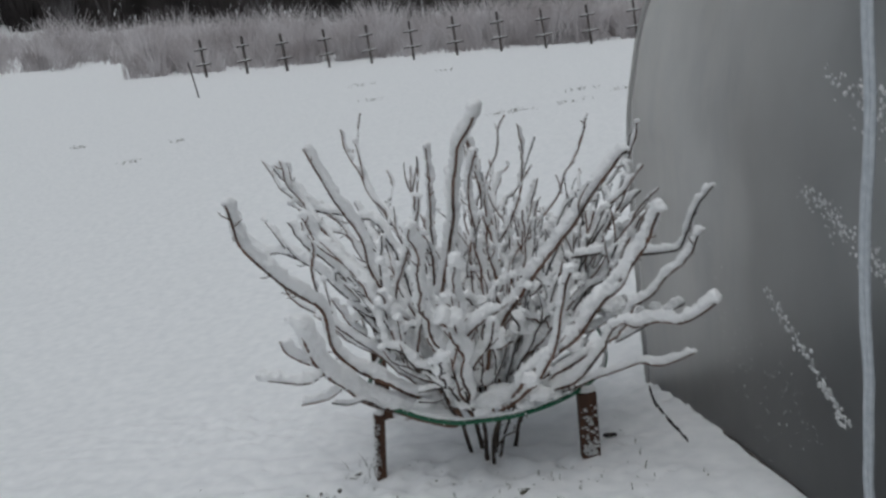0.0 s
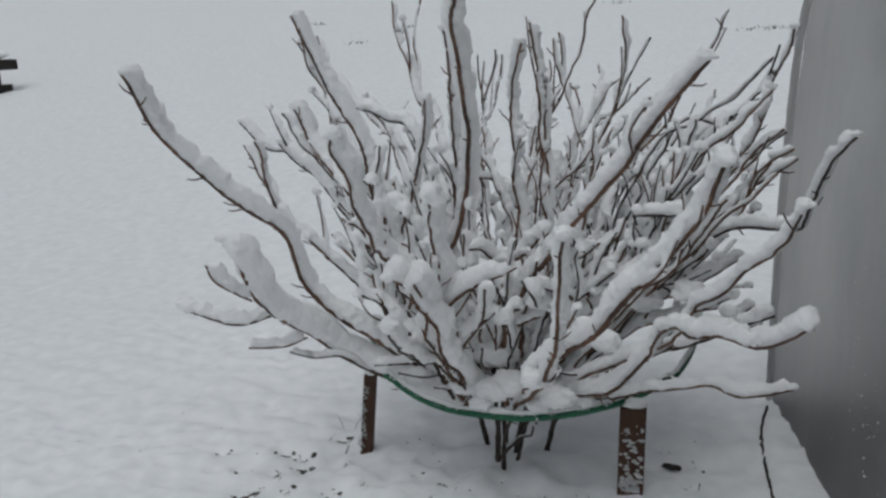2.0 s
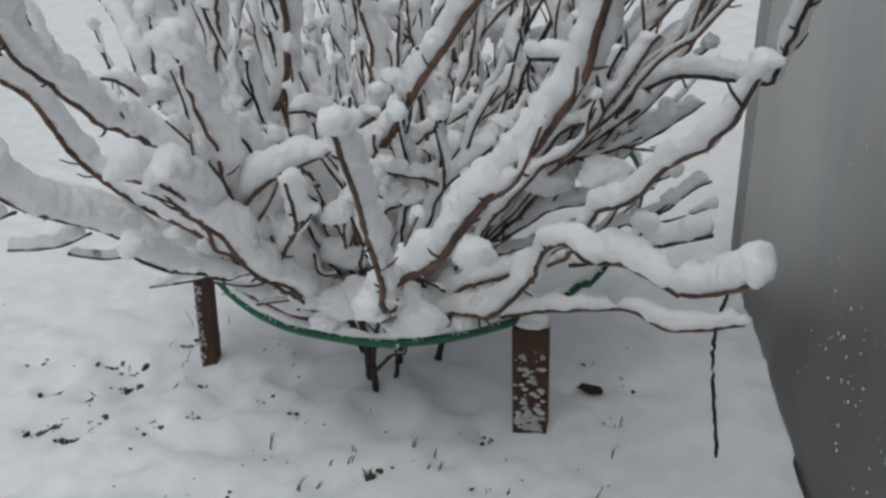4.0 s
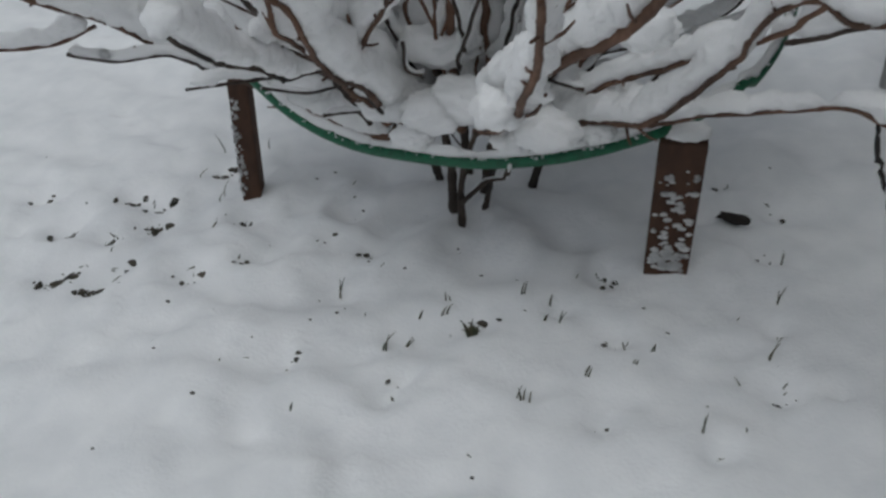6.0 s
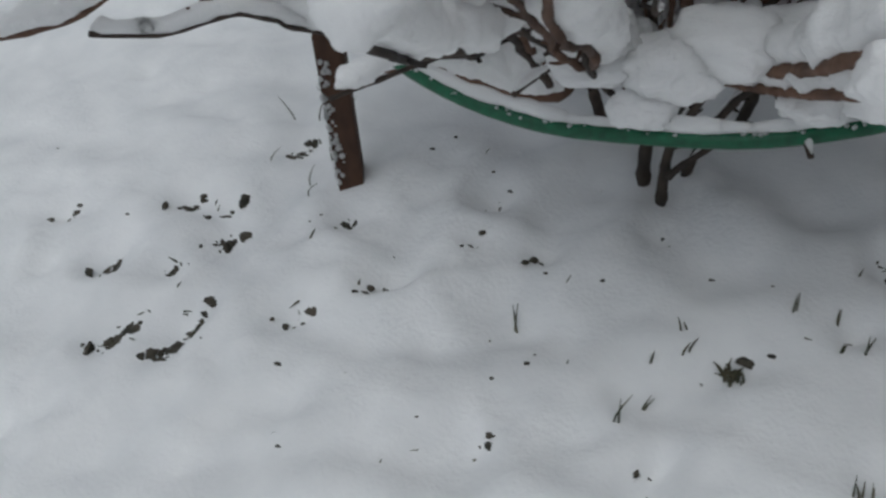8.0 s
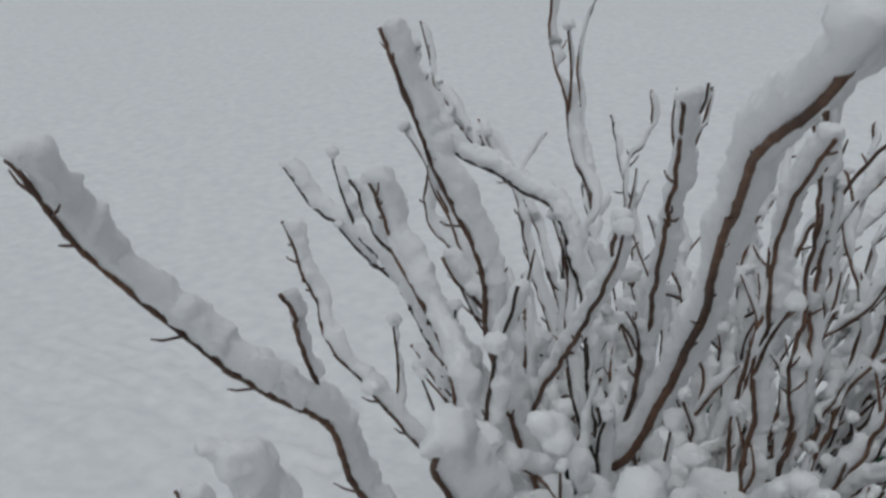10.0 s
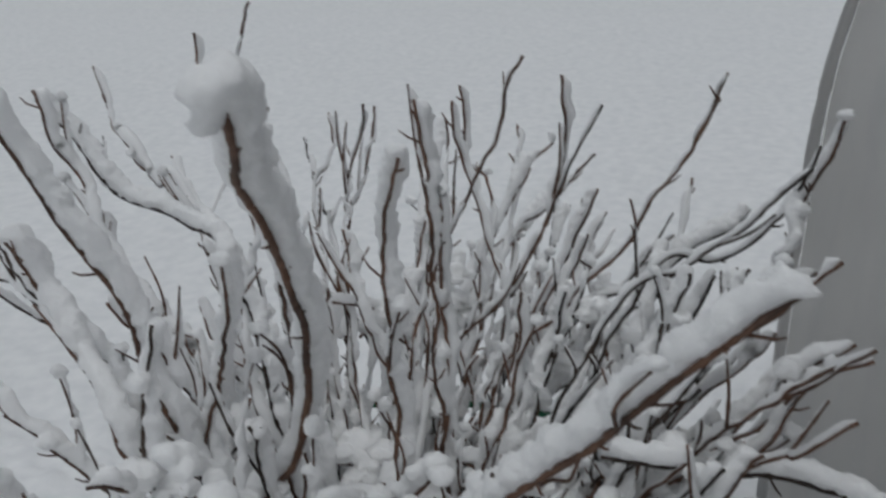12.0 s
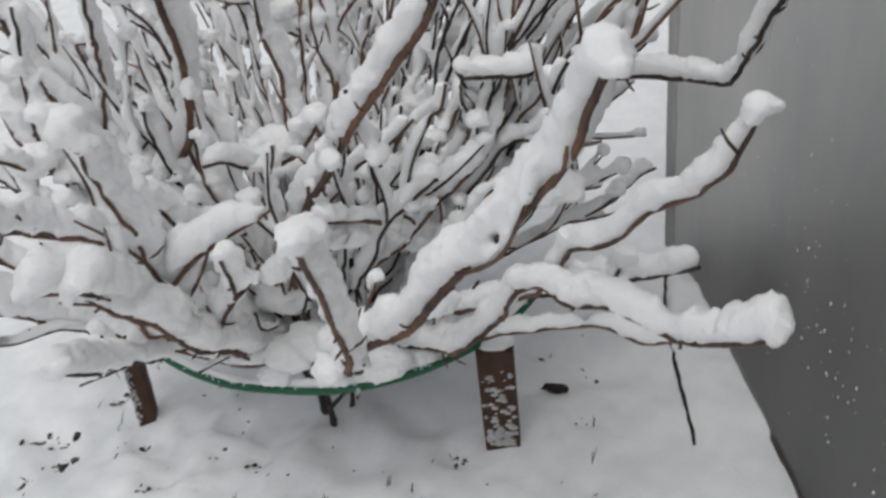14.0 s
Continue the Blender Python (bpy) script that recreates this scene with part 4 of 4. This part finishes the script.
for k in range(16):
    tip = Vector((RND.uniform(-0.75, 0.45), RND.uniform(3.5, 4.0), RND.uniform(0.6, 1.1)))
    root = Vector((0.0 + RND.gauss(0, 0.04), 3.22, 0.22))
    mid = root.lerp(tip, 0.55) + Vector((RND.gauss(0, 0.04), RND.gauss(0, 0.04), -0.03))
    cane(0.0045, RND.uniform(0.012, 0.018), 5, tip, tip.lerp(mid, 0.5) + Vector((RND.gauss(0, 0.02), 0, RND.gauss(0, 0.02))), mid, root)
for k in range(24):
    tip = Vector((RND.uniform(0.30, 0.74), RND.uniform(2.95, 3.65), RND.uniform(0.42, 1.0)))
    gap = (tip - FOOT).dot(INTO)
    if gap > -0.05:
        tip -= INTO * (gap + 0.05)
    root = Vector((0.12 + RND.gauss(0, 0.04), 3.12 + RND.gauss(0, 0.05), 0.22))
    mid = root.lerp(tip, 0.55) + Vector((RND.gauss(0, 0.06), RND.gauss(0, 0.06), -0.03 + RND.gauss(0, 0.05)))
    cane(0.0038, RND.uniform(0.012, 0.019), 5, tip, tip.lerp(mid, 0.5) + Vector((RND.gauss(0, 0.02), RND.gauss(0, 0.02), RND.gauss(0, 0.02))), mid, root)

# dark stems that carry the bush
for gx, gy, tx, ty, r in ((0.016, 3.07, 0.03, 3.02, 0.011), (-0.05, 3.16, -0.08, 3.07, 0.010), (0.03, 3.16, 0.12, 3.10, 0.012),
                          (-0.02, 3.20, -0.04, 3.25, 0.011), (0.10, 3.20, 0.22, 3.18, 0.010), (0.05, 3.10, 0.16, 3.0, 0.007)):
    cane(r, 0.004, 0, (tx * 1.15, ty, 0.36), (tx, ty, 0.24), (gx * 0.6 + tx * 0.4, gy * 0.6 + ty * 0.4, 0.10), (gx, gy, -0.04), mat=OLD_BARK)
# forked front stem
cane(0.009, 0.004, 0, (0.105, 2.99, 0.22), (0.060, 3.018, 0.117), (0.045, 3.025, 0.05), (0.033, 3.038, -0.04), mat=OLD_BARK)
cane(0.006, 0.003, 0, (0.137, 3.018, 0.145), (0.129, 3.018, 0.117), (0.099, 3.018, 0.111), (0.052, 3.02, 0.055), mat=OLD_BARK)

# crooked low twigs round the hose
for k in range(9):
    a = RND.uniform(math.pi * 1.42, math.pi * 2.05)
    p = Vector((0.03 + 0.33 * math.cos(a), 3.25 + 0.30 * math.sin(a), RND.uniform(0.20, 0.34)))
    pts = [p]
    way = Vector((math.cos(a), math.sin(a), RND.uniform(-0.05, 0.45)))
    for _ in range(3):
        way = (way + Vector((RND.gauss(0, 0.33), RND.gauss(0, 0.33), RND.gauss(0, 0.3)))).normalized()
        way.z = abs(way.z)
        pts.append(pts[-1] + way * RND.uniform(0.03, 0.07))
    cane(0.0036, RND.uniform(0.002, 0.007), 0, *reversed(pts), mat=OLD_BARK)

# heavy cushions of snow caught in the forks
for x, y, z, r in ((-0.17, 2.96, 0.275, 0.036), (-0.24, 3.0, 0.285, 0.038), (-0.31, 3.04, 0.30, 0.034), (0.00, 2.92, 0.29, 0.042), (0.07, 2.91, 0.285, 0.040), (0.12, 2.93, 0.30, 0.048), (0.18, 2.95, 0.29, 0.045), (0.31, 3.0, 0.30, 0.036), (0.05, 3.0, 0.35, 0.050),
                   (0.26, 2.88, 0.30, 0.036), (0.05, 2.885, 0.256, 0.026), (0.20, 2.905, 0.262, 0.024), (0.31, 2.95, 0.268, 0.02), (0.25, 2.75, 0.40, 0.034),
                   (0.40, 2.82, 0.48, 0.036), (0.0, 3.08, 0.40, 0.06), (0.15, 3.10, 0.43, 0.06), (-0.12, 3.10, 0.42, 0.055), (0.28, 3.08, 0.44, 0.05),
                   (0.05, 3.25, 0.48, 0.06), (-0.25, 3.12, 0.48, 0.05), (0.42, 3.1, 0.50, 0.045), (0.2, 3.3, 0.50, 0.055), (-0.1, 3.35, 0.48, 0.055), (0.55, 3.02, 0.55, 0.04), (0.5, 3.25, 0.6, 0.045)):
    part("snow_clump", lump_data((x, y, z), r * RND.uniform(0.9, 1.4), r * RND.uniform(0.8, 1.1), r * 0.8, RND.uniform(0, 99), 4, 0.3), SNOW, bush, "cushion of snow caught in a fork")


# short crooked twigs through the inside of the bush, each with its cap of snow
for k in range(64):
    a = 2 * math.pi * (k * 0.618 % 1.0)
    f = math.sqrt(RND.uniform(0.05, 1.0))
    y = 3.17 + 0.40 * f * math.sin(a)
    p = Vector((0.04 + 0.46 * f * math.cos(a), y, 0.27 + 0.30 * f + RND.uniform(0.0, 0.22)))
    gap = (p - FOOT).dot(INTO)
    if gap > -0.12:
        p -= INTO * (gap + 0.12)
    out = Vector((math.cos(a) * 0.7, math.sin(a) * 0.7, 0.5)) + Vector((RND.gauss(0, 0.6), RND.gauss(0, 0.6), RND.gauss(0, 0.3)))
    pts = [p]
    for _ in range(3):
        out = (out + Vector((RND.gauss(0, 0.4), RND.gauss(0, 0.4), RND.gauss(0, 0.35) + 0.1))).normalized()
        pts.append(pts[-1] + out * RND.uniform(0.025, 0.06))
    b = cane(RND.uniform(0.0038, 0.0055), RND.uniform(0.012, 0.019), 0, *reversed(pts), mat=OLD_BARK if k % 3 == 0 else BARK, ball=RND.uniform(0.018, 0.034) if k % 2 else 0.0)
    if k % 2 == 0:
        q = RND.uniform(0.022, 0.040)
        part("snow_clump", lump_data(p + Vector((0, 0, q * 0.4)), q * RND.uniform(0.9, 1.5), q * RND.uniform(0.8, 1.2), q * 0.75, RND.uniform(0, 99), 4, 0.32), SNOW, bush, "cushion of snow caught in a fork")


# ---- grass and litter in the snow ----
rnd = random.Random(9)
data = ([], [])


def blade(x, y, h, lean, turn, wide=0.0013):
    z = ground_height(x, y) - 0.004
    c, s = math.cos(turn), math.sin(turn)
    line = [Vector((x + c * lean * f * f, y + s * lean * f * f, z + h * f)) for f in (0, 0.35, 0.7, 1.0)]
    join(data, sweep(line, lambda i: wide * (1, 0.9, 0.7, 0.2)[i], 4))


for _ in range(34):
    x, y = rnd.gauss(0.0, 0.55), rnd.gauss(2.68, 0.28)
    if (Vector((x, y, 0)) - FOOT).dot(INTO) > -0.05:
        continue
    blade(x, y, rnd.uniform(0.004, 0.014), rnd.uniform(0.0, 0.02), rnd.uniform(0, 6.28))
# single blades and small sprigs standing in the open snow
for x, y, h in ((-0.085, 2.814, 0.035), (0.211, 2.882, 0.022), (0.256, 2.885, 0.022), (0.077, 2.788, 0.018), (0.106, 2.838, 0.014), (0.11, 2.808, 0.02), (0.08, 2.735, 0.018),
                (0.061, 2.707, 0.03), (0.287, 2.682, 0.02), (0.355, 2.752, 0.018), (0.261, 2.843, 0.014), (0.284, 2.844, 0.022), (-0.389, 2.879, 0.014), (-0.009, 2.557, 0.014),
                (0.571, 2.989, 0.026), (0.576, 2.861, 0.03), (0.601, 2.823, 0.016), (0.525, 2.696, 0.022), (0.563, 3.074, 0.02), (0.384, 2.836, 0.012), (0.41, 2.795, 0.012),
                (0.428, 2.827, 0.014), (0.351, 2.759, 0.012), (0.297, 2.681, 0.02), (0.762, 2.786, 0.016), (0.771, 2.755, 0.016)):
    turn = rnd.uniform(0.6, 1.9)
    for _ in range(2):
        blade(x + rnd.gauss(0, 0.002), y + rnd.gauss(0, 0.002), h * rnd.uniform(0.7, 1.0), h * rnd.uniform(0.4, 0.9), turn + rnd.gauss(0, 0.25), 0.0016)
for px, py, r in PITS:
    for _ in range(4):
        blade(px + rnd.gauss(0, r * 0.4), py + rnd.gauss(0, r * 0.4), rnd.uniform(0.003, 0.010), rnd.uniform(0, 0.018), rnd.uniform(0, 6.28), 0.0018)
for _ in range(26):
    blade(0.158 + rnd.gauss(0, 0.006), 2.80 + rnd.gauss(0, 0.006), rnd.uniform(0.012, 0.026), rnd.uniform(0, 0.012), rnd.uniform(0, 6.28), 0.0022)
for _ in range(14):
    a = rnd.uniform(0, 6.28)
    blade(-0.46 + rnd.gauss(0, 0.05), 3.05 + rnd.gauss(0, 0.05), rnd.uniform(0.02, 0.05), rnd.uniform(0, 0.04), a, 0.0011)
tagged(part("grass_blades", data, GRASS, None, "dead grass blades poking through the snow"), "", "grass", kind="stuff")

data = ([], [])
for px, py, r in PITS:
    turn = rnd.uniform(0.5, 1.1)
    for _ in range(14 if px < -0.3 else 5):
        q = r * rnd.uniform(0.10, 0.30)
        f = rnd.gauss(0, r * 0.5)
        x, y = px + math.cos(turn) * f + rnd.gauss(0, r * 0.15), py + math.sin(turn) * f + rnd.gauss(0, r * 0.15)
        join(data, lump_data((x, y, ground_height(x, y) - q * 0.12), q * rnd.uniform(0.8, 1.7), q * rnd.uniform(0.6, 1.3), q * 0.32, rnd.uniform(0, 99), 2, 0.8))
for _ in range(40):
    q = rnd.uniform(0.0012, 0.0034)
    x, y = rnd.gauss(0.0, 0.42), rnd.gauss(2.85, 0.22)
    if (Vector((x, y, 0)) - FOOT).dot(INTO) < -0.06:
        join(data, lump_data((x, y, ground_height(x, y)), q * rnd.uniform(1, 2.2), q, q * 0.4, rnd.uniform(0, 99), 1, 0.5))
tagged(part("leaf_litter", data, LITTER, None, "dark scraps of leaf litter showing in the snow"), "", "litter", kind="stuff")
clod = part("clod", lump_data((0.475, 3.175, 0.006), 0.026, 0.013, 0.008, 4.4, 3, 0.4), SOIL, None, "dark lump of wet earth lying in the snow")
tagged(clod, "", "clod")
